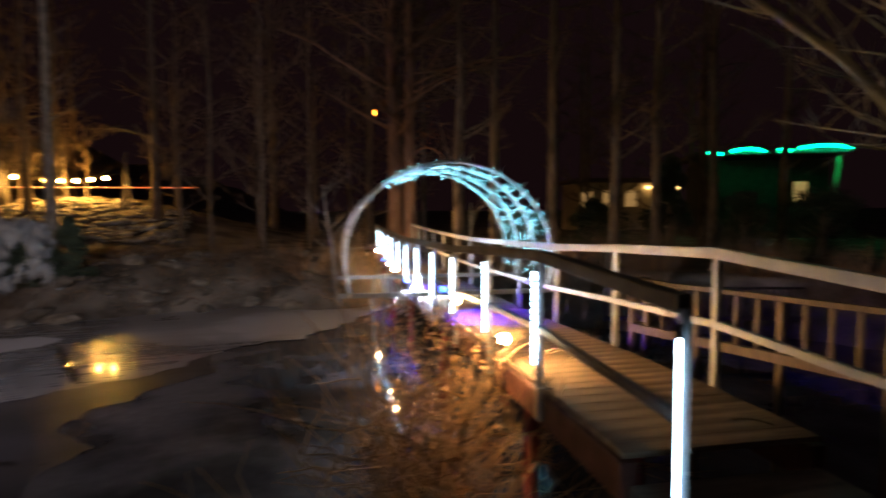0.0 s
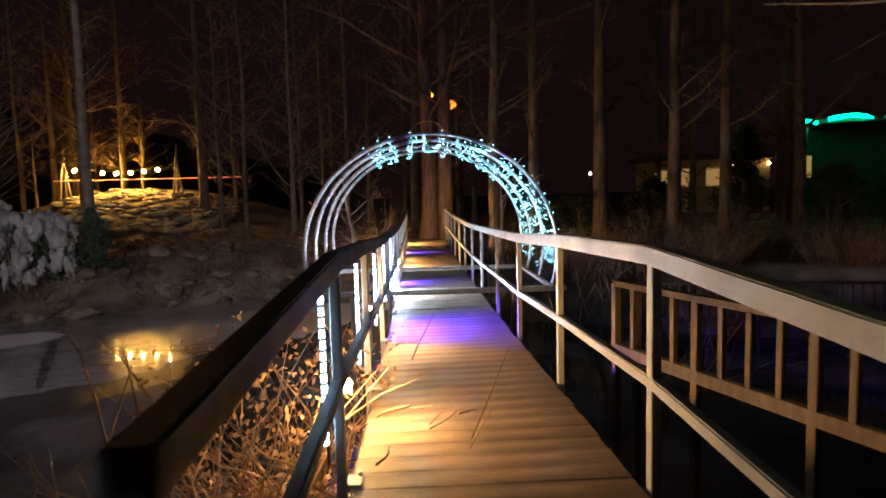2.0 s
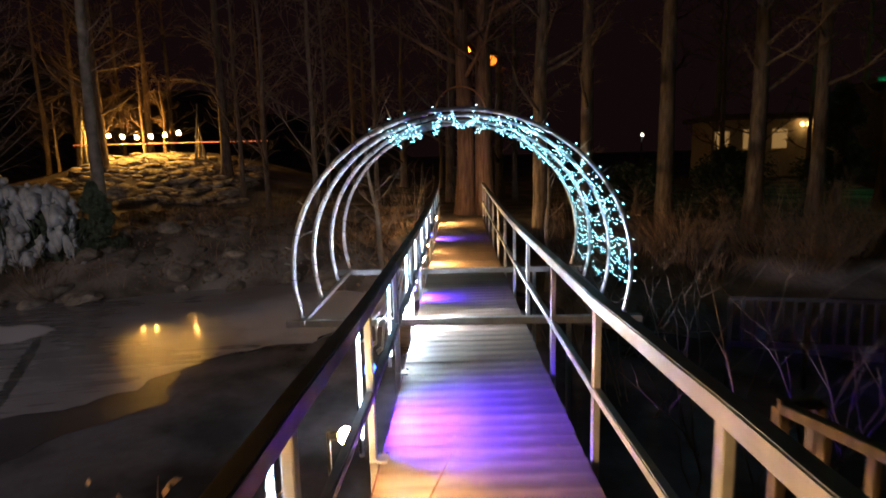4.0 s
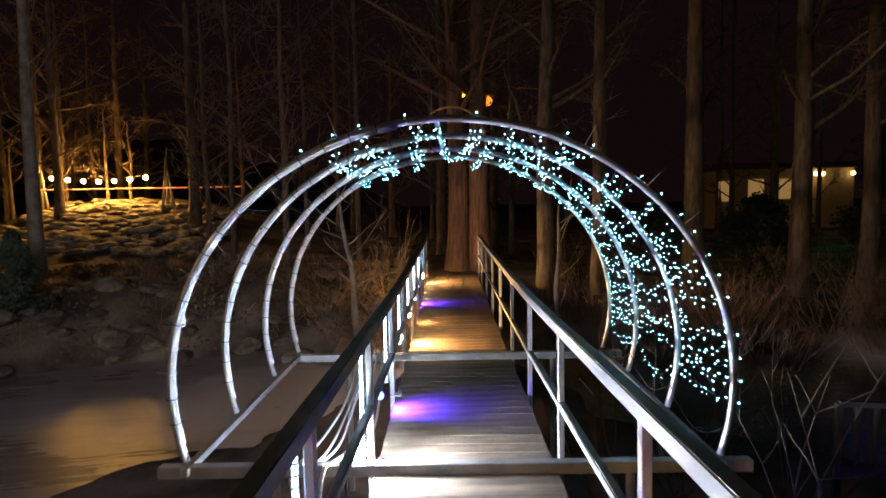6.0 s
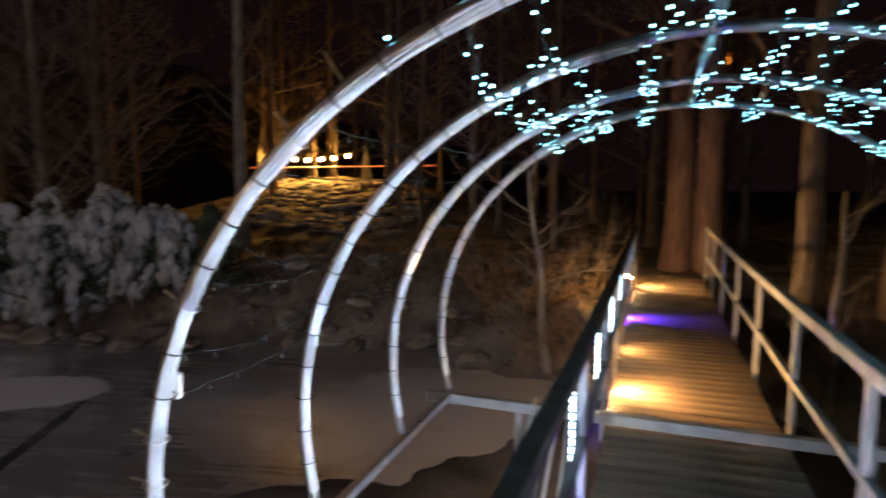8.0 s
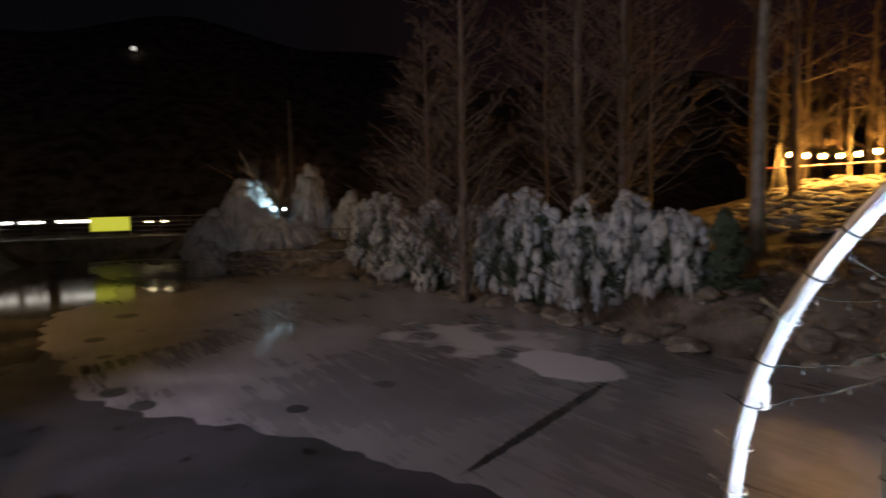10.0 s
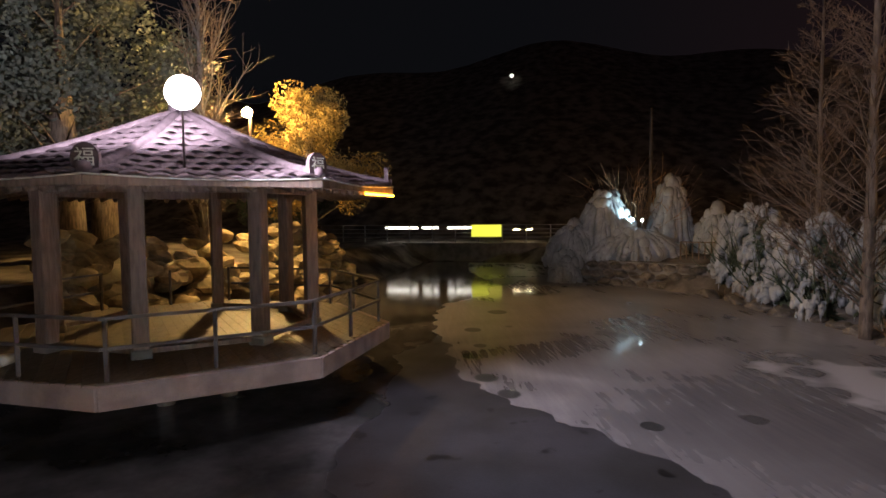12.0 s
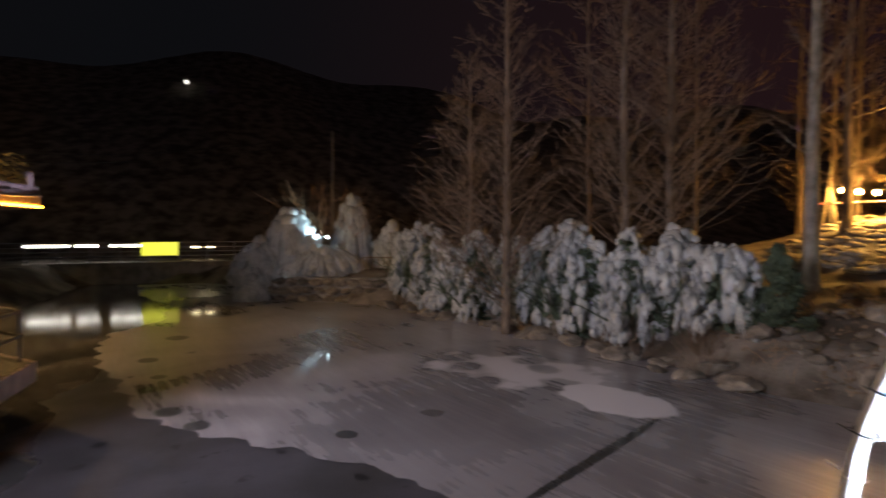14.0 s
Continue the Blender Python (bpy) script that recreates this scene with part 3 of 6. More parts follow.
# fairy light strings from hoop to hoop: lit over the crown and the right side, unlit on the left
rnd = random.Random(11)
leds = Soup()
LIT = [-5, 0, 4.5, 9, 13.5, 18, 23, 28, 33, 38, 43.5, 49, 55, 60.5, 66, 72, 78.5, 84, 91, 98, 107, 112, 120]
DARK = [129, 137, 145, 152, 160, 167]
for k, deg in enumerate(LIT + DARK):
    a = radians(deg + rnd.uniform(-0.8, 0.8))
    lit = deg in LIT
    s = Soup()
    for span, (y0, y1) in enumerate(zip(HOOPS, HOOPS[1:])):
        if deg == 120 and span == 0:
            continue
        sag = rnd.uniform(0.06, 0.15) if lit else rnd.uniform(0.03, 0.1)
        drift = rnd.uniform(-0.05, 0.05)
        pts = []
        for i in range(13):
            t = i / 12
            p = hoop_point(a + drift * math.sin(math.pi * t), y0 + (y1 - y0) * t, 0.012)
            p.z -= sag * 4 * t * (1 - t)
            p += Vector((0.014 * noise.noise((t * 9, k, span)), 0, 0.014 * noise.noise((t * 9, k + 40, span))))
            pts.append(p)
        s.tube(pts, 0.0030, 3)
        if lit:
            # the bulbs sit in pairs on short stems along the cord
            for i in range(10):
                t = (i + 0.25 + 0.5 * rnd.random()) / 10
                j = min(11, int(t * 12))
                p = pts[j].lerp(pts[j + 1], t * 12 - j)
                across = Vector((math.sin(a), 0, -math.cos(a)))
                for sgn in ((-1, 1) if rnd.random() < 0.72 else (rnd.choice((-1, 1)),)):
                    q = p + across * sgn * rnd.uniform(0.008, 0.032) + Vector((0, rnd.uniform(-0.022, 0.022), rnd.uniform(-0.02, 0.012)))
                    leds.ball(q, rnd.choice((0.0032, 0.0042, 0.0054)), 5, 3)
                    s.tube([p, q], 0.0016, 3)
        else:
            for i in range(6):
                s.tube([pts[1 + 2 * i], pts[1 + 2 * i] + Vector((0, 0, -0.025))], [0.002, 0.005], 4)
    for y in HOOPS:
        p = hoop_point(a, y, 0.012)
        n = (hoop_point(a, y, 1) - hoop_point(a, y)).normalized()
        s.tube([p, p + n * rnd.uniform(0.02, 0.07)], 0.0025, 3)
        if lit and rnd.random() < 0.6:
            leds.ball(p + n * 0.03, 0.0056, 5, 3)
    s.mesh("light_string", M_CABLE, arch)
leds.mesh("fairy_light", G_LED, arch, "tiny glowing cyan-white bulbs", kind="stuff")
for y0, y1 in zip(HOOPS, HOOPS[1:]):
    s = Soup()
    s.tube([Vector((ACX + 1.66, y0 + (y1 - y0) * i / 10, 0.22 - 0.16 * math.sin(math.pi * i / 10))) for i in range(11)], 0.004, 4)
    s.mesh("feed_cable", M_CABLE, arch)

bm = bmesh.new()
cp = hoop_point(radians(161), HOOPS[0], 0.03)
box(bm, (cp.x, cp.y + 0.05, cp.z - 0.12), (0.035, 0.03, 0.085), bev=0.006)
beam(bm, (cp.x, cp.y + 0.05, cp.z - 0.08), (cp.x + 0.02, cp.y + 0.02, cp.z), 0.006, 0.006)
part("controller", bm, M_TIE_WHITE, arch, "small pale light controller box")

# ---- lamps along the left of the bridge ----
LAMPS = [(4.62, WARM, G_WARM, 0.042, 0.23), (6.37, WARM, G_WARM, 0.038, 0.33), (7.2, BLUE, G_BLUE, 0.040, 0.37), (9.62, WHITE, G_WHITE, 0.042, 0.12), (10.75, BLUE, G_BLUE, 0.032, 0.12),
         (13.05, WARM, G_WARM, 0.046, 0.12), (14.3, WARM, G_WARM, 0.022, 0.12), (15.9, BLUE, G_BLUE, 0.03, 0.10), (18.3, WARM, G_WARM, 0.055, 0.16)]
for y, col, g, r, up in LAMPS:
    z = deck_z(y) + up
    x = XL - 0.10
    what = "warm yellow" if g is G_WARM else "deep blue" if g is G_BLUE else "cold white"
    lamp = thing("bridge_lamp", (x, y, z), f"small glowing {what} lamp clipped beside the bridge deck", "lamp", "lamps along the bridge")
    bm = bmesh.new()
    bmesh.ops.create_uvsphere(bm, u_segments=14, v_segments=9, radius=r, matrix=Matrix.Translation((x, y, z)))
    part("bulb", bm, g, lamp, smooth=True)
    bm = bmesh.new()
    bmesh.ops.create_cone(bm, cap_ends=True, segments=12, radius1=0.018, radius2=0.022, depth=0.05, matrix=Matrix.Translation((x - r - 0.02, y, z)) @ Matrix.Rotation(radians(90), 4, "Y"))
    part("socket", bm, M_TIE, lamp)
    bm = bmesh.new()
    box(bm, (x - r - 0.045, y, (z + deck_z(y) - 0.16) / 2), (0.014, 0.03, z - deck_z(y) + 0.16 + 0.04))
    part("bracket", bm, M_TIE, lamp)

# each lamp throws its beam across the deck
for y, col, g, r, up in LAMPS:
    ld = bpy.data.lights.new("lamp_beam", "SPOT")
    watts = {id(G_WARM): 130, id(G_BLUE): 1700, id(G_WHITE): 130}[id(g)] * (0.3 if y < 7 and g is G_WARM else 0.2 if r < 0.033 and g is not G_WHITE else 1.0)
    ld.energy, ld.color, ld.spot_size, ld.spot_blend, ld.shadow_soft_size = watts, col, radians(118 if g is G_BLUE else 135), 0.95, 0.03
    lo = new("lamp_beam", ld)
    x, z = XL - 0.10 + r + 0.035, deck_z(y) + up
    drop = 1.6 if g is G_BLUE else 0.12       # the blue beams are aimed down to keep their light off the trees
    lo.matrix_world = look((x, y, z), (x + 1.2, y + 0.12, z - drop))
    host = [o for o in bpy.data.objects if o.name.startswith("bridge_lamp") and abs(o.location.y - y) < 0.01][0]
    lo.parent = host
    lo.matrix_parent_inverse = Matrix.Translation(-host.location)

# hanging light tubes outside the left rail
for i, y in enumerate(POSTS[:-1]):
    y = y - 0.03 if i else 3.97
    x = XL - 0.085
    top = rail_top(y) - 0.1
    tube = thing("light_tube", (x, y, top), "slim hanging tube with rows of cold white leds", "light tube", "tubes hanging along the handrail")
    bm = bmesh.new()
    bmesh.ops.create_cone(bm, cap_ends=True, segments=10, radius1=0.010, radius2=0.010, depth=0.62, matrix=Matrix.Translation((x, y, top - 0.35)))
    part("tube", bm, G_TUBE, tube, smooth=True)
    for k in range(14):
        bm = bmesh.new()
        bmesh.ops.create_cone(bm, cap_ends=True, segments=10, radius1=0.0125, radius2=0.0125, depth=0.012, matrix=Matrix.Translation((x, y, top - 0.06 - 0.044 * k)))
        part("rib", bm, M_CLEAR, tube)
    bm = bmesh.new()
    bmesh.ops.create_cone(bm, cap_ends=True, segments=10, radius1=0.016, radius2=0.012, depth=0.05, matrix=Matrix.Translation((x, y, top - 0.015)))
    beam(bm, (x, y, top), (XL - 0.05, y, top + 0.05), 0.006, 0.006)
    part("cap", bm, M_TIE, tube)
tube = thing("light_tube", (XL - 0.085, 2.32, 0.9), "slim hanging tube with rows of cold white leds", "light tube", "tubes hanging along the handrail")
bm = bmesh.new()
bmesh.ops.create_cone(bm, cap_ends=True, segments=10, radius1=0.007, radius2=0.007, depth=0.75, matrix=Matrix.Translation((XL - 0.085, 2.32, 0.44)))
part("tube", bm, G_TUBE, tube, smooth=True)
bm = bmesh.new()
bmesh.ops.create_cone(bm, cap_ends=True, segments=10, radius1=0.016, radius2=0.012, depth=0.05, matrix=Matrix.Translation((XL - 0.085, 2.32, 0.84)))
beam(bm, (XL - 0.085, 2.32, 0.86), (XL - 0.05, 2.5, 0.9), 0.006, 0.006)
part("cap", bm, M_TIE, tube)

# white cables lying over the cross beams beside the deck
rnd = random.Random(3)
for k in range(6):
    s = Soup()
    x = 1.02 + 0.055 * k
    pts = []
    for i in range(25):
        t = i / 24
        y = 12.36 - 2.85 * t
        z = 0.04 - 0.30 * math.sin(math.pi * t) * (0.8 + 0.06 * k)
        pts.append((x + 0.02 * math.sin(7 * t + k) + 0.06 * t * (1 if k % 2 else 0.4), y, z))
    pts += [(pts[-1][0] - 0.02, 9.48, -0.03), (pts[-1][0] - 0.03 * k * 0.4, 9.45, -0.14 - 0.03 * k), (pts[-1][0] - 0.1, 9.5, -0.2 - 0.03 * k)]
    s.tube(pts, 0.011, 6)
    mesh = s.mesh("cable", M_CABLE_WHITE)
    tagged(mesh, "white electric cable slung over the steel beams", "cable", "white cables beside the deck")


# ---- trees, shrubs and rocks ----
def gh(x, y):
    return float(ground_height(np.array([x]), np.array([y]))[0])


def limb_points(p, d, length, seg, rnd, bend=0.25, lift=0.0):
    pts = [Vector(p)]
    d = Vector(d).normalized()
    for i in range(seg):
        d = (d + Vector((rnd.gauss(0, bend), rnd.gauss(0, bend), rnd.gauss(0, bend) + lift)) * 0.5).normalized()
        pts.append(pts[-1] + d * (length / seg))
    return pts


def bare_tree(name, x, y, height, r, seed, label, bark, limbs=26, start=0.35, reach=2.4, rise=0.5, twigs=4, lean=(0, 0), trunks=1, leaves=0, cone=True, twig_r=0.006):
    rnd = random.Random(seed)
    z = gh(x, y) - 0.12
    tree = thing(name, (x, y, z), label, "tree", "")
    fine, big, dry = Soup(), Soup(), Soup()
    for k in range(trunks):
        bx, by = (x + (k - (trunks - 1) / 2) * r * 2.1, y + 0.2 * r * k)
        n = 12
        pts, rad = [], []
        for i in range(n + 1):
            t = i / n
            pts.append(Vector((bx + lean[0] * t * height + 0.10 * noise.noise((t * 3, seed, k)), by + lean[1] * t * height + 0.10 * noise.noise((t * 3, seed + 5, k)), z + height * t)))
            rad.append(r * (1.25 if i == 0 else 1.0) * (1 - 0.85 * t) + 0.01)
        s = Soup()
        s.tube(pts, rad, 10)
        s.mesh("trunk", bark, tree)
        for j in range(limbs):
            t = start + (0.97 - start) * (j + rnd.random()) / limbs
            i = min(n - 1, int(t * n))
            p = pts[i].lerp(pts[i + 1], t * n - i)
            a = rnd.uniform(0, 2 * math.pi)
            ln = reach * ((1 - t) / (1 - start) * 0.85 + 0.15 if cone else rnd.uniform(0.5, 1.0)) * rnd.uniform(0.75, 1.2)
            q = limb_points(p, (math.cos(a), math.sin(a), rise * rnd.uniform(0.6, 1.4)), ln, 6, rnd, 0.10 if cone else 0.22, 0.05)
            rr = max(0.012, rad[i] * rnd.uniform(0.25, 0.4)) if not cone else max(0.008, 0.026 * (1.1 - t))
            big.tube(q, [rr * (1 - 0.8 * u / 6) for u in range(7)], 5)
            for w in range(twigs):
                c = rnd.randint(1, 5)
                d = (q[c + 1] - q[c]).normalized() + Vector((rnd.gauss(0, 0.6), rnd.gauss(0, 0.6), rnd.gauss(0.1, 0.4)))
                tw = limb_points(q[c], d, ln * rnd.uniform(0.22, 0.5), 4, rnd, 0.3, 0.03)
                fine.tube(tw, [twig_r * 1.5, twig_r * 1.2, twig_r, twig_r * 0.7, twig_r * 0.4], 3, cap=False)
                for u in range(2):
                    d2 = d.normalized() + Vector((rnd.gauss(0, 0.7), rnd.gauss(0, 0.7), rnd.gauss(0.1, 0.4)))
                    tw2 = limb_points(tw[2], d2, ln * rnd.uniform(0.1, 0.25), 2, rnd, 0.3)
                    fine.tube(tw2, [twig_r * 0.9, twig_r * 0.7, twig_r * 0.4], 3, cap=False)
                    for _ in range(leaves if rnd.random() < 0.35 else 0):
                        dry.leaf(tw2[-1] + Vector((rnd.gauss(0, 0.06), rnd.gauss(0, 0.06), rnd.gauss(0, 0.06))), rnd.uniform(0.03, 0.06), rnd)
    big.mesh("branchwork", bark, tree, kind="stuff")
    if fine.v:
        fine.mesh("twigwork", M_TWIG, tree, kind="stuff")
    if dry.v:
        dry.mesh("foliage", M_LEAF_YELLOW, tree, smooth=False, kind="stuff")
    return tree


def leafy_tree(name, x, y, height, width, seed, label, leaf, z=None, shape="round", count=5200, size=0.09, trunk_h=0.35):
    rnd = random.Random(seed)
    z = gh(x, y) - 0.1 if z is None else z
    tree = thing(name, (x, y, z), label, "tree")
    s = Soup()
    s.tube([Vector((x, y, z)), Vector((x + 0.05, y, z + height * 0.4)), Vector((x, y, z + height * 0.9))], [width * 0.07, width * 0.05, 0.02], 8)
    s.mesh("trunk", M_BARK, tree)
    lumps = []
    for i in range(34):
        t = rnd.random()
        h = trunk_h + (1 - trunk_h) * t
        prof = (1 - t) * 0.95 + 0.05 if shape == "cone" else math.sin(math.pi * min(1, 0.15 + 0.85 * t)) ** 0.6
        a = rnd.uniform(0, 2 * math.pi)
        q = width * 0.5 * prof * rnd.uniform(0.35, 0.95)
        lumps.append((Vector((x + q * math.cos(a), y + q * math.sin(a), z + height * h)), width * rnd.uniform(0.10, 0.2) * (0.6 + 0.4 * prof)))
    b, c = Soup(), Soup()
    for p, r in lumps:
        b.tube([Vector((x, y, max(z + 0.3, p.z - r * 1.5))), p], [0.03, 0.01], 4)
        for _ in range(count * 2 // len(lumps)):
            d = Vector((rnd.gauss(0, 1), rnd.gauss(0, 1), rnd.gauss(0, 0.8)))
            d = d.normalized() * r * rnd.random() ** 0.4
            c.leaf(p + d, size * 0.62 * rnd.uniform(0.6, 1.3), rnd)
    b.mesh("branchwork", M_BARK, tree, kind="stuff")
    c.mesh("crown", leaf, tree, smooth=False, kind="stuff")
    return tree


def brush(x, y, z, radius, height, count, seed, material, label, r=0.006, kink=0.3, group="bare shrubs on the bank", spread=0.9):
    rnd = random.Random(seed)
    bush = thing("shrub", (x, y, z), label, "shrub", group)
    s = Soup()
    fine = Soup()
    for _ in range(count):
        a, q = rnd.uniform(0, 2 * math.pi), radius * 0.5 * rnd.random() ** 0.5
        p = Vector((x + q * math.cos(a), y + q * math.sin(a), z))
        d = Vector((math.cos(a) * rnd.uniform(0.1, spread), math.sin(a) * rnd.uniform(0.1, spread), 1))
        h = height * rnd.uniform(0.45, 1.1)
        pts = limb_points(p, d, h, 6, rnd, kink)
        rr = r * rnd.uniform(0.6, 1.4)
        s.tube(pts, [rr * (1.2 - u * 0.16) for u in range(7)], 4, cap=False)
        for k in range(3):
            c = rnd.randint(2, 5)
            tw = limb_points(pts[c], (pts[c] - pts[c - 1]).normalized() + Vector((rnd.gauss(0, 0.7), rnd.gauss(0, 0.7), rnd.gauss(0.2, 0.4))), h * rnd.uniform(0.15, 0.45), 3, rnd, kink)
            fine.tube(tw, [rr * 0.7, rr * 0.55, rr * 0.4, rr * 0.25], 3, cap=False)
    s.mesh("stem", material, bush, kind="stuff")
    fine.mesh("twigwork", material, bush, kind="stuff")
    return bush


ROCKS = []
for k in range(6):
    rnd = random.Random(40 + k)
    bm = bmesh.new()
    bmesh.ops.create_icosphere(bm, subdivisions=2, radius=0.5)
    for v in bm.verts:
        v.co *= 1 + 0.42 * noise.noise(v.co * 1.9 + Vector((k * 7, 0, 0))) + 0.15 * noise.noise(v.co * 5 + Vector((0, k * 3, 0)))
        v.co.z *= 0.72
    me = bpy.data.meshes.new("rock")
    bm.to_mesh(me)
    bm.free()
    me.materials.append(M_ROCK)
    ROCKS.append(me)


def rock(x, y, size, seed, sink=0.25, z=None, label="rough grey-brown boulder lying on the pond bank", parent=None, flat=1.0):
    rnd = random.Random(seed)
    ob = new("rock", ROCKS[seed % 6])
    z = gh(x, y) if z is None else z
    ob.location = (x, y, z + size * (0.36 - sink) * flat)
    ob.rotation_euler = (rnd.uniform(-0.3, 0.3), rnd.uniform(-0.3, 0.3), rnd.uniform(0, 6.3))
    ob.scale = (size * rnd.uniform(0.9, 1.4), size * rnd.uniform(0.8, 1.1), size * rnd.uniform(0.7, 1.0) * flat)
    if parent:
        ob.parent = parent
        ob.matrix_parent_inverse = Matrix.Translation(-world_of(parent))
        return ob
    return tagged(ob, label, "rock", "boulders on the bank")


# the big double tree beyond the bridge, and the row of tall trunks on the far bank
bare_tree("tree", 2.52, 21.0, 13, 0.28, 1, "large bare tree with twin reddish trunks beyond the bridge", M_BARK_RED, limbs=24, start=0.30, reach=5.6, rise=0.5, twigs=12, trunks=2, cone=False, leaves=2, twig_r=0.012)
for k, (x, y, r) in enumerate(((4.15, 18.9, 0.21), (5.25, 18.6, 0.17), (7.0, 18.0, 0.2), (9.0, 17.7, 0.2), (10.7, 18.2, 0.17), (13.8, 19.6, 0.2), (15.4, 22.5, 0.2), (18.5, 21.5, 0.22))):
    bare_tree("tree", x, y, 13 + k % 3, r, 20 + k, "tall straight bare trunk on the far bank", M_BARK, limbs=20, start=0.22, reach=2.9, rise=0.5, twigs=8, cone=False, leaves=1 if k in (0, 2) else 0, twig_r=0.008)
rnd = random.Random(77)
for k in range(26):
    x, y = rnd.uniform(-22, 26), rnd.uniform(27, 42)
    bare_tree("tree", x, y, rnd.uniform(10, 15), rnd.uniform(0.12, 0.22), 200 + k, "thin bare woodland tree standing in the dark", M_BARK, limbs=18, start=0.12, reach=3.4, rise=0.6, twigs=6, cone=False, twig_r=0.014)
for k, (x, y) in enumerate(((-2.3, 21.6), (-4.4, 23.5), (-0.8, 24.5), (-6.0, 25.5), (-15.5, 24.0), (-18, 21), (-3.2, 27.5))):
    bare_tree("tree", x, y, 10 + k % 3, 0.09, 300 + k, "slender bare tree on the wooded bank", M_BARK, limbs=24, start=0.12, reach=2.9, rise=0.7, twigs=9, cone=False, twig_r=0.009)
# dawn redwoods by the pond
for k, (x, y, r, h) in enumerate(((-9.05, 21.6, 0.19, 14), (-13.55, 15.25, 0.15, 12), (-10.6, 18.5, 0.13, 12), (-11.15, 17.5, 0.15, 12.5), (-16.4, 15.3, 0.1, 9.0))):
    bare_tree("conifer", x, y, h, r, 60 + k, "tall leafless conifer with fine upswept brown branches", M_BARK_PALE if k == 0 else M_BARK, limbs=26 if k == 0 else 120, start=0.24 if k == 0 else 0.12, reach=1.9 if k == 0 else 3.0, rise=0.7, twigs=7, twig_r=0.0055)
# small pale tree and brush by the far end of the bridge
bare_tree("tree", 0.25, 17.6, 3.6, 0.075, 90, "small pale crooked tree beside the far bridge end", M_BARK_PALE, limbs=11, start=0.3, reach=1.7, rise=0.7, twigs=6, lean=(-0.12, 0), cone=False, twig_r=0.006)
bare_tree("tree", 4.0, 16.6, 3.0, 0.07, 91, "small pale forked tree on the dark bank", M_BARK_PALE, limbs=6, start=0.35, reach=1.4, rise=1.2, twigs=4, cone=False, twig_r=0.006)

# the forked tree at the start of the bridge
TX, TY = 3.36, 2.87
near_tree = thing("tree", (TX, TY, gh(TX, TY) - 0.1), "bare forked tree with peeling pale bark beside the bridge", "tree")
ex = Vector((0.947, -0.322, 0))
base = Vector((TX, TY, gh(TX, TY) - 0.1)) + ex * 0.12
fork = Vector((TX - 0.02, TY + 0.02, 1.5))
s = Soup()
s.tube([base, base.lerp(fork, 0.25), base.lerp(fork, 0.6) + ex * 0.02, fork, fork + Vector((0, 0, 0.22)), fork + Vector((0, 0, 0.42))], [0.18, 0.145, 0.125, 0.115, 0.08, 0.02], 14)
s.mesh("trunk", M_BARK, near_tree)
rnd = random.Random(8)
twig_soup = Soup()
for k, (r, way) in enumerate(((0.036, ((0, 0), (-0.25, 0.33), (-0.5, 0.60), (-0.85, 0.86), (-1.5, 1.35), (-2.3, 1.9))), (0.04, ((0, 0), (-0.12, 0.45), (-0.2, 0.75), (-0.4, 1.6), (-0.5, 2.6))),
                              (0.055, ((0.03, 0), (0.0, 0.35), (-0.03, 0.75), (0.02, 1.8), (0.1, 3.0))), (0.034, ((0.06, 0.0), (0.12, 0.45), (0.07, 0.8), (0.2, 1.8), (0.35, 2.8))))):
    s = Soup()
    pts = [fork - Vector((0, 0, 0.14))] + [fork + ex * a + Vector((0, 0.08 * k * b, b)) for a, b in way]
    s.tube(pts, [r * (1.1 - 0.75 * i / (len(pts) - 1)) for i in range(len(pts))], 8)
    s.mesh("limb", M_BARK_PALE, near_tree)
    for i in range(9):
        j = rnd.randint(1, len(pts) - 2)
        p = pts[j].lerp(pts[j + 1], rnd.random())
        t = limb_points(p, ex * rnd.uniform(-1, 0.0) + Vector((0, rnd.uniform(-0.4, 0.6), rnd.uniform(0.1, 1))), rnd.uniform(0.5, 1.3), 6, rnd, 0.25)
        twig_soup.tube(t, [0.011, 0.009, 0.008, 0.006, 0.005, 0.004, 0.003], 4, cap=False)
        for _ in range(3):
            t2 = limb_points(t[rnd.randint(2, 5)], (rnd.gauss(-0.3, 0.6), rnd.gauss(0, 0.6), rnd.gauss(0.4, 0.5)), rnd.uniform(0.2, 0.5), 3, rnd, 0.3)
            twig_soup.tube(t2, [0.005, 0.004, 0.003, 0.002], 3, cap=False)
twig_soup.mesh("twigwork", M_BARK_PALE, near_tree, kind="stuff")

# the tan shrub in the water beside the bridge, lit by the first lamps
brush(1.05, 4.75, ICE - 0.05, 0.6, 2.15, 150, 5, M_TWIG_TAN, "tangled tan dry shrub rising beside the footbridge", r=0.0105, kink=0.62, spread=0.5)
brush(0.9, 5.7, ICE - 0.05, 0.45, 1.7, 45, 6, M_TWIG_TAN, "tangled tan dry shrub rising beside the footbridge", r=0.009, kink=0.6, spread=0.5)
lr = random.Random(66)
curl = Soup()
for i in range(1500):
    a, q, h = lr.uniform(0, 6.3), 0.75 * lr.random() ** 0.6, lr.random()
    curl.leaf((1.0 + q * math.cos(a) * (0.5 + h * 0.5), 5.0 + 1.2 * q * math.sin(a), ICE + 0.25 + 1.75 * h), lr.uniform(0.012, 0.032), lr)
tagged(curl.mesh("foliage", M_LEAF_SHRIVELLED, [o for o in bpy.data.objects if o.name.startswith("shrub")][0], smooth=False), "shrivelled tan leaves", kind="stuff")
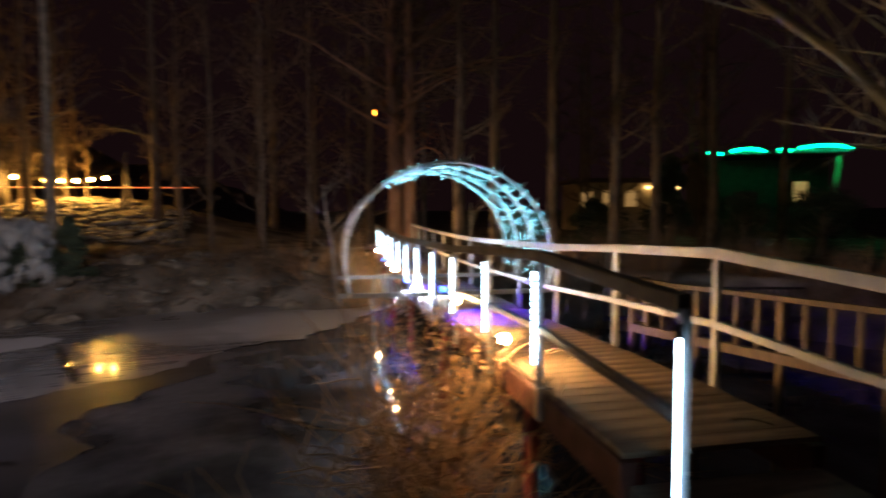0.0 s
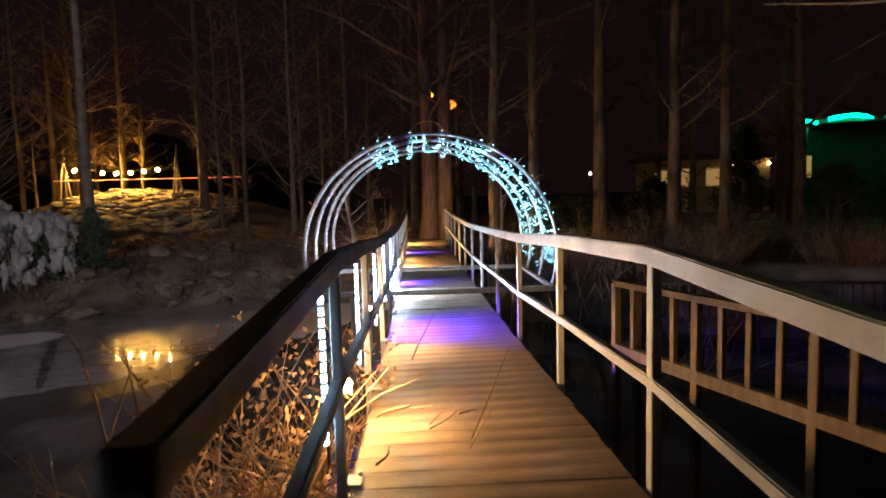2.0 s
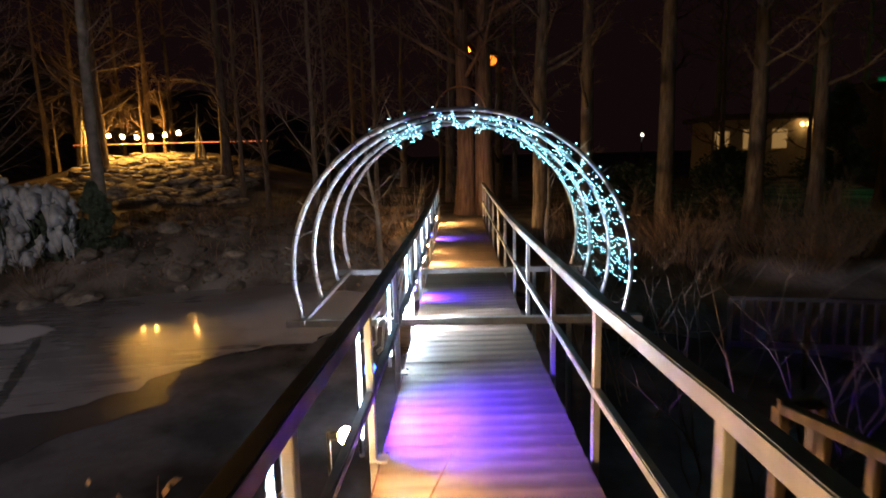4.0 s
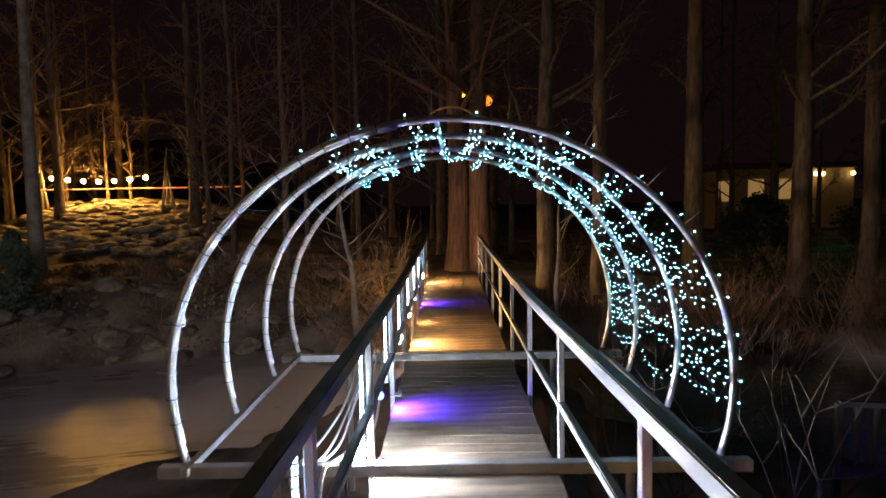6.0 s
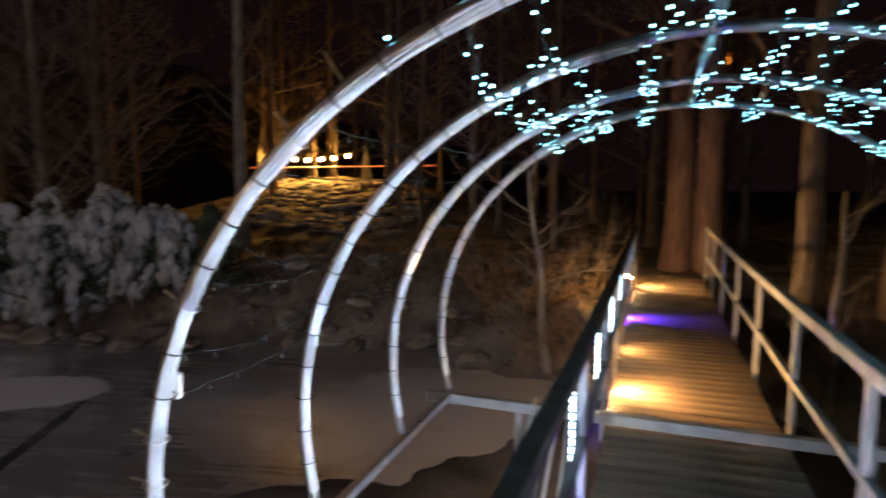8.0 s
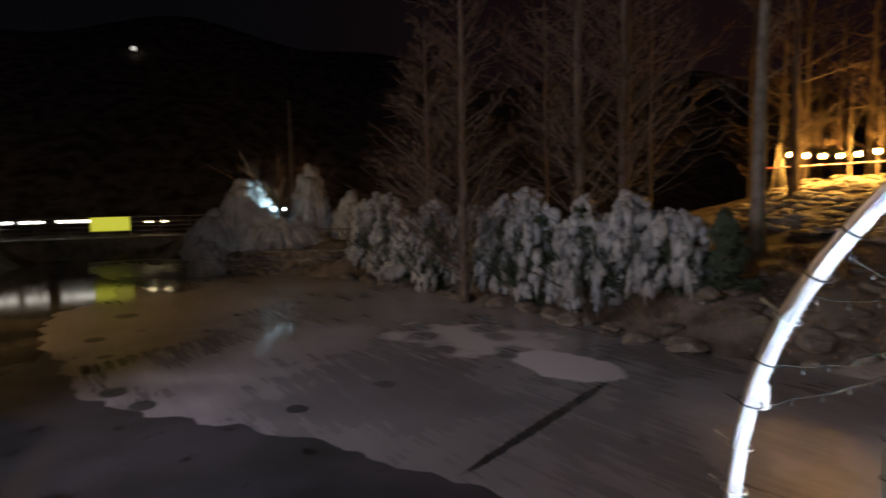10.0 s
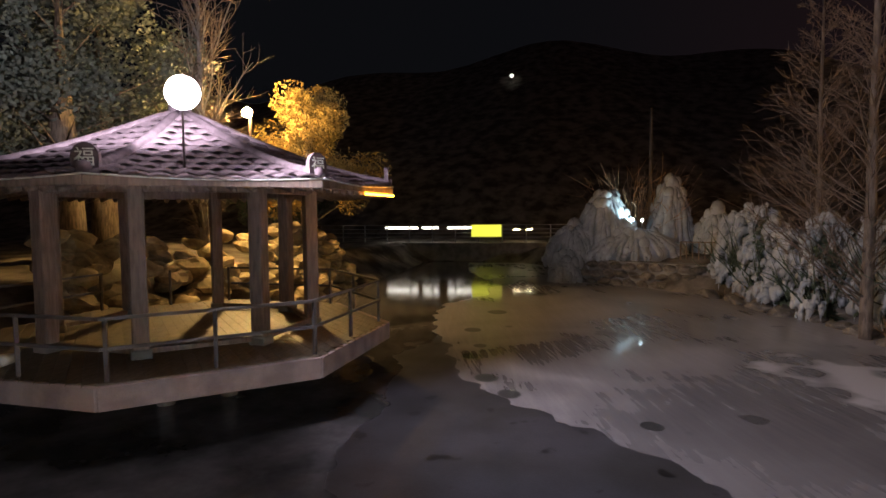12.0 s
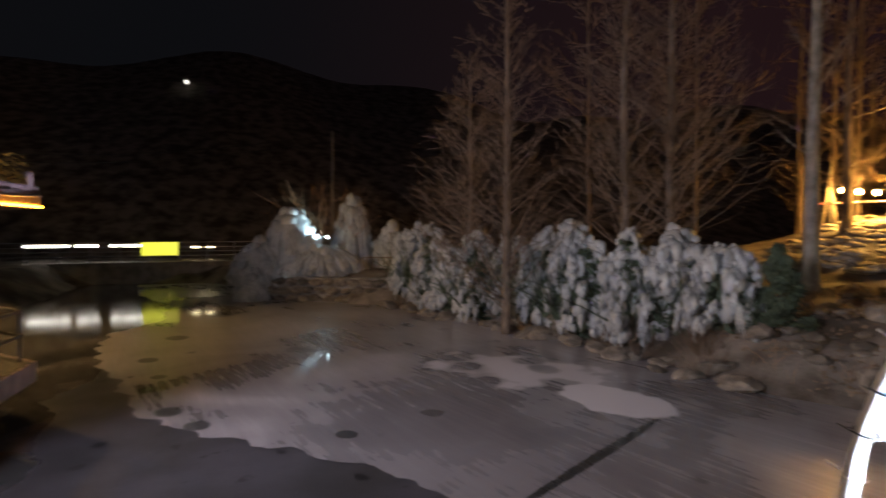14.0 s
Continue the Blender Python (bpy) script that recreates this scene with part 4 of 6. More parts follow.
# brush on the banks
rnd = random.Random(12)
for k, (x, y, r, h) in enumerate(((0.9, 18.6, 0.8, 1.7), (-0.6, 18.7, 1.0, 1.5), (-1.8, 19.6, 1.0, 1.4), (-3.2, 20.2, 1.1, 1.3), (0.6, 20.3, 1.0, 1.9), (-5.0, 20.6, 1.0, 1.1), (4.6, 17.2, 1.0, 1.2), (5.6, 15.6, 1.0, 1.3), (6.6, 15.2, 1.1, 1.5),
                                  (7.8, 14.8, 1.1, 1.6), (9.0, 14.6, 1.2, 1.6), (10.2, 14.8, 1.2, 1.5), (11.5, 14.2, 1.2, 1.6), (5.0, 19.6, 1.2, 1.4), (-9.8, 17.9, 0.8, 1.0), (-12.0, 17.2, 0.8, 0.9), (-8.3, 17.4, 0.7, 0.8), (0.95, 17.4, 0.6, 2.3))):
    brush(x, y, gh(x, y) - 0.05, r, h, 60, 400 + k, M_TWIG_TAN if k in (0, 1, 17) else M_TWIG, "dry leafless brush growing on the pond bank", r=0.0065, kink=0.35)
for k in range(11):
    x, y = 5.6 + 0.75 * k + 0.4 * math.sin(k * 2.3), 15.3 - 0.25 * k + 0.7 * math.sin(k * 1.7)
    brush(x, y, gh(x, y) - 0.05, 1.1, 0.95, 110, 470 + k, M_TWIG_TAN if k % 3 == 1 else M_TWIG, "tall tuft of dead grass on the far bank", r=0.006, kink=0.16, group="tufts of dead grass")
for k, (x, y) in enumerate(((4.2, 10.6), (4.7, 9.4), (5.4, 11.6), (4.0, 12.6), (4.4, 8.2))):
    brush(x, y, ICE - 0.05, 1.7, 2.5, 7, 450 + k, M_TWIG, "thin dead branches leaning out of the dark water", r=0.010, kink=0.25)
leafy_tree("evergreen", 12.2, 19.8, 3.7, 2.6, 500, "small conical evergreen on the far bank", M_LEAF_DARK, shape="cone", trunk_h=0.06, count=6000)
for k, (x, y, h, w) in enumerate(((9.6, 20.4, 2.0, 2.6), (14.8, 19.2, 2.3, 2.4), (17.5, 18.5, 2.4, 3.0), (7.4, 21.5, 1.6, 2.4))):
    leafy_tree("bush", x, y, h, w, 510 + k, "rounded dark evergreen bush on the far bank", M_LEAF_DARK, trunk_h=0.1, count=3800)

# boulders along the far and left shore
rnd = random.Random(31)
walk_line = [(-20, 14.2), (-16, 15.3), (-13, 16.4), (-10, 17.0), (-8, 16.9), (-6, 17.5), (-3.8, 18.2), (-2, 18.6), (-0.3, 17.5), (0.9, 18.0)]
seed = 0
for (ax, ay), (bx, by) in zip(walk_line, walk_line[1:]):
    n = int(math.hypot(bx - ax, by - ay) / 0.75)
    for i in range(n):
        t = (i + rnd.random()) / n
        x, y = ax + (bx - ax) * t + rnd.gauss(0, 0.25), ay + (by - ay) * t + rnd.gauss(0.25, 0.3)
        rock(x, y, rnd.uniform(0.3, 0.85), seed)
        seed += 1
for i in range(30):
    x, y = rnd.uniform(-6, 0.5), rnd.uniform(18.6, 21.5)
    rock(x, y, rnd.uniform(0.25, 0.75), seed)
    seed += 1

hedge_foot = [(-20.3, 13.6), (-16.5, 14.75), (-13.2, 15.8), (-10.4, 16.45), (-8.0, 16.45), (-6.2, 16.9)]
for (ax, ay), (bx, by) in zip(hedge_foot, hedge_foot[1:]):
    n = int(math.hypot(bx - ax, by - ay) / 0.5)
    for i in range(n):
        t = (i + rnd.random()) / n
        x, y = ax + (bx - ax) * t, ay + (by - ay) * t + rnd.gauss(0.0, 0.16)
        rock(x, y, rnd.uniform(0.35, 0.8), seed, sink=0.18, z=max(gh(x, y), ICE), flat=0.8)
        seed += 1
    for i in range(max(1, n // 3)):
        t = rnd.random()
        x, y = ax + (bx - ax) * t, ay + (by - ay) * t + 0.35
        brush(x, y, gh(x, y) - 0.05, 0.5, rnd.uniform(0.5, 1.1), 34, 600 + seed + i, M_TWIG_TAN if i % 2 else M_TWIG, "dry grass and stems between the shore stones", r=0.008, kink=0.25, group="dry stems at the shore")

rubble_v, rubble_f = [], []
for i in range(150):
    x = rnd.uniform(-8.2, 1.0)
    y = 17.6 + 4.2 * rnd.random() ** 1.3 - 0.1 * min(0, x + 3)
    if not -1.0 < gh(x, y) + 0.0 < 2:
        continue
    q = rnd.uniform(0.12, 0.42)
    m = Matrix.Translation((x, y, gh(x, y) + q * 0.1)) @ Matrix.Rotation(rnd.uniform(0, 6.3), 4, "Z") @ Matrix.Diagonal((q * 1.2, q, q * 0.85, 1))
    me = ROCKS[i % 6]
    o = len(rubble_v)
    rubble_v += [m @ v.co for v in me.vertices]
    rubble_f += [[o + j for j in p.vertices] for p in me.polygons]
me = bpy.data.meshes.new("rubble")
me.from_pydata(rubble_v, [], rubble_f)
me.materials.append(M_ROCK)
tagged(new("rubble", me), "small rough stones among dead leaves on the bank", "rubble", kind="stuff")
# fallen leaves and broken stalks over the slope beside the bridge
litter, stalks = Soup(), Soup()
for i in range(5200):
    x, y = rnd.uniform(-9, 1.2), rnd.uniform(16.9, 23.5)
    z = gh(x, y)
    if z < ICE + 0.12 or noise.noise((x * 0.9, y * 0.9, 3)) < -0.12:
        continue
    litter.leaf((x, y, z + rnd.uniform(0.015, 0.05)), rnd.uniform(0.035, 0.08), rnd)
for i in range(900):
    x, y = rnd.uniform(-9, 1.2), rnd.uniform(17.2, 23.0)
    z = gh(x, y)
    if z < ICE + 0.15 or noise.noise((x * 0.7, y * 0.7, 8)) < 0.0:
        continue
    stalks.tube(limb_points((x, y, z - 0.03), (rnd.gauss(0, 0.5), rnd.gauss(0, 0.5), 1), rnd.uniform(0.2, 0.75), 4, rnd, 0.35), [0.008, 0.007, 0.006, 0.004, 0.002], 3, cap=False)
tagged(litter.mesh("leaf_litter", M_LITTER, smooth=False), "withered brown leaves scattered over the earth bank", "leaf litter", kind="stuff")
tagged(stalks.mesh("dry_grass", M_TWIG_TAN), "dead grass stalks standing on the earth bank", "dry grass", kind="stuff")

# terraced slope below the string of bulbs: flat frosted stones in rows
stone_v, stone_f = [], []
for row in range(14):
    y = 24.4 + row * 0.50
    for i in range(11):
        x = -13.4 + row * -0.06 + i * 0.70 + rnd.uniform(-0.3, 0.3)
        q = rnd.uniform(0.45, 0.95)
        m = Matrix.Translation((x, y + rnd.uniform(-0.2, 0.2), gh(x, y) + 0.04)) @ Euler((rnd.uniform(-0.15, 0.15), rnd.uniform(-0.15, 0.15), rnd.uniform(0, 6.3))).to_matrix().to_4x4() @ Matrix.Diagonal((q * 1.3, q * 0.9, q * 0.5, 1))
        me = ROCKS[(i + row) % 6]
        o = len(stone_v)
        stone_v += [m @ v.co for v in me.vertices]
        stone_f += [[o + j for j in p.vertices] for p in me.polygons]
me = bpy.data.meshes.new("terrace_stone")
me.from_pydata(stone_v, [], stone_f)
me.materials.append(M_FROSTROCK)
tagged(new("terrace_stone", me), "flat frosted stones of a terraced slope below string lights", "stones", kind="stuff")

# string of warm bulbs between posts, and the red rope under it
SY = 29.6
sl = thing("string_light", (-10.0, SY, gh(-10.0, SY)), "string of warm round bulbs hung between two rough posts", "string light")
for x in (-14.5, -9.35):
    z0 = gh(x, SY + 0.1)
    s = Soup()
    for j in range(3):
        s.tube([Vector((x + 0.28 * math.cos(j * 2.1), SY + 0.1 + 0.28 * math.sin(j * 2.1), z0 - 0.1)), Vector((x + 0.03 * j, SY + 0.1, z0 + 2.0 + 0.3 * j))], [0.07, 0.04], 6)
    s.mesh("post", M_BARK_PALE, sl)
s = Soup()
s.tube([Vector((-14.5 + 5.15 * i / 20, SY, 3.22 - 0.28 * math.sin(math.pi * i / 20))) for i in range(21)], 0.012, 4)
s.mesh("cable", M_CABLE, sl)
for i in range(7):
    x = -13.95 + 0.63 * i
    z = 3.09 - 0.26 * math.sin(math.pi * (x + 14.5) / 5.15)
    s = Soup()
    s.ball((x, SY, z), 0.085, 10, 7)
    b = s.mesh("bulb", G_AMBER, sl)
    s = Soup()
    s.tube([Vector((x, SY, z + 0.07)), Vector((x, SY, z + 0.14))], 0.03, 6)
    s.mesh("socket", M_TIE, b)
s = Soup()
s.tube([Vector((-14.8 + 8.6 * i / 10, SY - 0.2, 2.53 + 0.1 * noise.noise((i, 0, 0)))) for i in range(11)], 0.03, 5)
tagged(s.mesh("light_rope", G_ROPE), "faint red glowing light rope strung along the slope", "light rope")
for x, y, h in ((-12.2, 30.4, 4.2), (-11.4, 30.8, 3.6), (-14.6, 31.4, 4.2), (-8.6, 31.0, 4.0), (-16.4, 30.6, 3.6)):
    bare_tree("tree", x, y, h, 0.07, int(700 + x * 3), "small bare tree lit amber by the string lights", M_BARK, limbs=10, start=0.2, reach=1.9, rise=0.9, twigs=5, cone=False, twig_r=0.008)

# orange street lamp beyond the big tree, a dim second one added for lit leaves, and dead leaves hanging near them
for sx, sy, sz, r, strength in ((2.9, 42.0, 8.35, 0.26, 9), (3.35, 26.0, 5.1, 0.22, 1.2)):
    sl2 = thing("street_lamp", (sx, sy, gh(sx, sy)), "tall pole with the deep orange glow of street lamp and lit leaves", "street lamp", "orange street lamps")
    s = Soup()
    s.tube([Vector((sx - 0.35, sy, gh(sx, sy) - 0.1)), Vector((sx - 0.35, sy, sz - 0.3)), Vector((sx - 0.25, sy, sz + 0.3)), Vector((sx, sy, sz + 0.33))], 0.06, 8)
    s.mesh("pole", M_DARKSTEEL, sl2)
    s = Soup()
    s.ball((sx, sy, sz), r, 10, 7, (1, 1, 0.8))
    s.mesh("lamp_glass", glow("sodium_glow", (1.0, 0.26, 0.02), strength), sl2)
    bm = bmesh.new()
    bmesh.ops.create_cone(bm, cap_ends=True, segments=14, radius1=r * 1.4, radius2=0.06, depth=0.12, matrix=Matrix.Translation((sx, sy, sz + r)))
    part("shade", bm, M_DARKSTEEL, sl2)
lb = thing("leafy_branch", (2.75, 21.7, 3.7), "branch with withered rust-coloured leaves on the twin tree", "branch")
s, s2 = Soup(), Soup()
lr = random.Random(4)
for c in ((3.0, 21.6, 4.35), (3.6, 21.9, 4.1), (3.2, 22.4, 5.2), (2.05, 21.2, 4.95)):
    s.tube(limb_points((2.75, 21.7, c[2] - 0.6), Vector(c) - Vector((2.75, 21.7, c[2] - 0.6)), 1.0, 5, lr, 0.1), 0.015, 4)
    for _ in range(60):
        s2.leaf((c[0] + lr.gauss(0, 0.22), c[1] + lr.gauss(0, 0.2), c[2] + lr.gauss(0, 0.25)), lr.uniform(0.04, 0.08), lr)
s.mesh("stem", M_BARK, lb, kind="stuff")
s2.mesh("foliage", M_LEAF_ORANGE, lb, smooth=False, kind="stuff")


# ---- fences over on the right ----
def baluster_fence(p, q, top, bottom, count, leg, label, post_every=4, timber=None):
    timber = timber or M_FENCE
    p, q = Vector((*p, 0)), Vector((*q, 0))
    f = thing("fence", (p.x, p.y, leg), label, "fence")
    d = (q - p).normalized()
    for z, h in ((top - 0.03, 0.05), (bottom + 0.05, 0.09)):
        bm = bmesh.new()
        beam(bm, p + Vector((0, 0, z)), q + Vector((0, 0, z)), 0.06, h, 0.005)
        part("rail", bm, timber, f)
    for i in range(count + 1):
        c = p.lerp(q, i / count)
        main = i % post_every == 0
        bm = bmesh.new()
        w = 0.055 if main else 0.04
        lo = leg if main else bottom + 0.05
        box(bm, (c.x, c.y, (top - 0.03 + lo) / 2), (w, w, top - 0.03 - lo), rz=math.atan2(d.y, d.x), bev=0.004)
        part("post" if main else "baluster", bm, timber, f)


baluster_fence((3.38, 6.22), (4.2, 3.9), 0.575, -0.03, 12, ICE - 0.1, "brown timber baluster fence above the dark water")
baluster_fence((3.38, 6.22), (3.56, 6.26), 0.575, -0.03, 1, ICE - 0.1, "short return of the brown timber fence", 1)
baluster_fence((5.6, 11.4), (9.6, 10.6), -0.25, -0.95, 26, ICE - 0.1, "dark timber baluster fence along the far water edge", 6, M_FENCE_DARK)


# ---- the octagonal pavilion on the pond ----
GX, GY, GR, GROT = -7.98, 1.32, 3.67, radians(17.73)
GZ = -0.5


def oct_pt(k, r, z):
    a = GROT + k * math.pi / 4
    return Vector((GX + r * math.cos(a), GY + r * math.sin(a), z))


pav = thing("pavilion", (GX, GY, ICE), "octagonal open pavilion with tiled roof standing over the pond", "pavilion")


def ring_slab(r, z0, z1):
    bm = bmesh.new()
    lo = [bm.verts.new(oct_pt(k, r, z0)) for k in range(8)]
    hi = [bm.verts.new(oct_pt(k, r, z1)) for k in range(8)]
    bm.faces.new(lo[::-1])
    bm.faces.new(hi)
    for k in range(8):
        bm.faces.new((lo[k], lo[(k + 1) % 8], hi[(k + 1) % 8], hi[k]))
    bmesh.ops.recalc_face_normals(bm, faces=bm.faces[:])
    return bm


part("base_slab", ring_slab(GR - 0.06, GZ - 0.32, GZ - 0.035), M_CONC, pav)
for k in range(8):
    bm = bmesh.new()
    beam(bm, oct_pt(k, GR, GZ - 0.16), oct_pt(k + 1, GR, GZ - 0.16), 0.07, 0.31, 0.01)
    part("fascia", bm, M_FASCIA, pav, "pale weathered fascia board")
for k in range(0, 8):
    bm = bmesh.new()
    bmesh.ops.create_cone(bm, cap_ends=True, segments=12, radius1=0.14, radius2=0.14, depth=1.2, matrix=Matrix.Translation(oct_pt(k, GR * 0.35, GZ - 0.9)))
    part("stilt", bm, M_CONC, pav, smooth=True)
for i in range(42):
    v = -GR + 0.09 + i * (2 * GR - 0.18) / 41
    a = GROT + math.pi / 8
    ap = GR * math.cos(math.pi / 8)
    if abs(v) > ap - 0.02:
        continue
    half = min(ap, GR * math.cos(math.pi / 8) * math.sqrt(2) - abs(v)) - 0.03
    u, w = Vector((math.cos(a), math.sin(a), 0)), Vector((-math.sin(a), math.cos(a), 0))
    c = Vector((GX, GY, GZ - 0.012)) + w * v
    bm = bmesh.new()
    beam(bm, c - u * half, c + u * half, 0.17, 0.03, 0.003)
    part("floor_board", bm, M_FLOOR, pav)
for k in range(8):
    bm = bmesh.new()
    p = oct_pt(k, GR * 0.61, 0)
    box(bm, (p.x, p.y, GZ + 1.31), (0.23, 0.23, 2.62), rz=GROT + k * math.pi / 4 + math.pi / 8, bev=0.02)
    col = part("column", bm, M_POST, pav)
    bm = bmesh.new()
    box(bm, (p.x, p.y, GZ + 0.07), (0.29, 0.29, 0.14), rz=GROT + k * math.pi / 4 + math.pi / 8, bev=0.02)
    part("column_foot", bm, M_CONC, col)
    bm = bmesh.new()
    beam(bm, oct_pt(k, GR * 0.61, 2.02), oct_pt(k + 1, GR * 0.61, 2.02), 0.12, 0.2, 0.01)
    part("tie_beam", bm, M_POST, pav)
    if k not in (4,):
        bm = bmesh.new()
        beam(bm, oct_pt(k, GR * 0.61, GZ + 0.10), oct_pt(k + 1, GR * 0.61, GZ + 0.10), 0.1, 0.08, 0.008)
        part("sill", bm, M_POST, pav)
# railing round the edge
for k in range(8):
    if k == 4:
        continue
    for z in (GZ + 0.80, GZ + 0.42):
        bm = bmesh.new()
        beam(bm, oct_pt(k, GR - 0.16, z), oct_pt(k + 1, GR - 0.16, z), 0.045, 0.045, 0.004)
        part("guard_rail", bm, M_GUARD, pav)
for k in range(8):
    for t in (0.02, 0.5):
        p = oct_pt(k, GR - 0.16, 0).lerp(oct_pt(k + 1, GR - 0.16, 0), t)
        bm = bmesh.new()
        box(bm, (p.x, p.y, GZ + 0.4), (0.05, 0.05, 0.82), rz=GROT + k * math.pi / 4, bev=0.004)
        part("guard_post", bm, M_GUARD, pav)

# roof: eight hollow-curved faces under tile courses
ER, EZ, AZ = 3.78, 1.98, 3.36


def roof_z(t):
    """Height of the roof from the eave (0) to the peak (1): a hollow curve."""
    return EZ + (AZ - EZ) * (0.72 * t + 0.28 * t * t)


def roof_pt(k, t, lift=0.0):
    """Along hip k."""
    up = 0.12 * (1 - t) ** 6
    return oct_pt(k, ER * (1 - t) + 0.12 * t, roof_z(t) + up + lift)


bm = bmesh.new()
for k in range(8):
    n = 8
    for i in range(n):
        a, b = i / n, (i + 1) / n
        f = [bm.verts.new(p) for p in (roof_pt(k, a, -0.05), roof_pt(k + 1, a, -0.05), roof_pt(k + 1, b, -0.05), roof_pt(k, b, -0.05))]
        bm.faces.new(f)
bmesh.ops.remove_doubles(bm, verts=bm.verts[:], dist=0.001)
bmesh.ops.recalc_face_normals(bm, faces=bm.faces[:])
bmesh.ops.solidify(bm, geom=bm.faces[:], thickness=0.06)
part("roof_deck", bm, M_POST, pav)

ROWS_N = 11


def tile_mesh():
    bm = bmesh.new()
    n = 6
    rows = []
    for y, lift in ((-0.19, 0.060), (0.19, 0.0)):
        top, low = [], []
        for i in range(n + 1):
            u = i / n - 0.5
            z = 0.018 * math.cos(2 * math.pi * u) + lift
            top.append(bm.verts.new((u * 0.30, y, z + 0.016)))
            low.append(bm.verts.new((u * 0.30, y, z - 0.02)))
        rows.append((top, low))
    for i in range(n):
        bm.faces.new((rows[0][0][i], rows[0][0][i + 1], rows[1][0][i + 1], rows[1][0][i]))
        bm.faces.new((rows[0][1][i + 1], rows[0][1][i], rows[0][0][i], rows[0][0][i + 1]))
    bmesh.ops.recalc_face_normals(bm, faces=bm.faces[:])
    me = bpy.data.meshes.new("roof_tile")
    bm.to_mesh(me)
    bm.free()
    me.materials.append(M_TILE)
    me.polygons.foreach_set("use_smooth", [True] * len(me.polygons))
    return me


TILE = tile_mesh()
rnd = random.Random(17)
rest = bmesh.new()
for k in range(8):
    own = k in (7, 0, 1)
    mid = GROT + (k + 0.5) * math.pi / 4
    out, side = Vector((math.cos(mid), math.sin(mid), 0)), Vector((-math.sin(mid), math.cos(mid), 0))
    for i in range(ROWS_N):
        t0, t1 = i / ROWS_N * 0.97, (i + 1) / ROWS_N * 0.97
        a, b = roof_pt(k, t0), roof_pt(k + 1, t0)
        a2, b2 = roof_pt(k, t1), roof_pt(k + 1, t1)
        c0 = Vector((GX, GY, 0)) + out * (a - Vector((GX, GY, 0))).dot(out)
        c1 = Vector((GX, GY, 0)) + out * (a2 - Vector((GX, GY, 0))).dot(out)
        c0.z, c1.z = roof_z(t0), roof_z(t1)
        w = ((b - a).length + (b2 - a2).length) / 2
        n = max(1, int(round(w / 0.295)))
        slope = (c1 - c0).normalized()
        nor = side.cross(slope) * -1
        if nor.z < 0:
            nor = -nor
        sd = slope.cross(nor)
        rot = Matrix((sd, slope, nor)).transposed().to_4x4()
        for j in range(n):
            u = (j + 0.5) / n - 0.5
            c = (c0 + c1) / 2 + side * (u * w) + nor * (0.012 + rnd.uniform(0, 0.006))
            upturn = 0.12 * (1 - (t0 + t1) / 2) ** 6 * (abs(u) * 2) ** 2
            c.z += upturn
            m = Matrix.Translation(c) @ rot @ Matrix.Diagonal((w / n / 0.30 * 1.02, (c1 - c0).length / 0.38 * 1.12, 1, 1)) @ Matrix.Rotation(rnd.uniform(-0.015, 0.015), 4, "Z")
            if own:
                ob = new("roof_tile", TILE)
                ob.parent = pav
                ob.matrix_parent_inverse = Matrix.Translation(-pav.location)
                ob.matrix_basis = m
            else:
                start = len(rest.verts)
                rest.from_mesh(TILE)
                rest.verts.ensure_lookup_table()
                bmesh.ops.transform(rest, matrix=m, verts=rest.verts[start:])
tagged(part("roof_tile", rest, M_TILE, pav, smooth=True), kind="stuff")
FORTUNE = bpy.data.curves.new("character", "FONT")
FORTUNE.body, FORTUNE.align_x, FORTUNE.align_y, FORTUNE.extrude, FORTUNE.resolution_u = "\u798f", "CENTER", "CENTER", 0.02, 2
letter = bpy.data.objects.new("character", FORTUNE)
scene.collection.objects.link(letter)
bpy.context.view_layer.update()
FORTUNE = bpy.data.meshes.new_from_object(letter.evaluated_get(bpy.context.evaluated_depsgraph_get()))
FORTUNE.materials.clear()
FORTUNE.materials.append(M_TIE_WHITE)
bpy.data.objects.remove(letter)
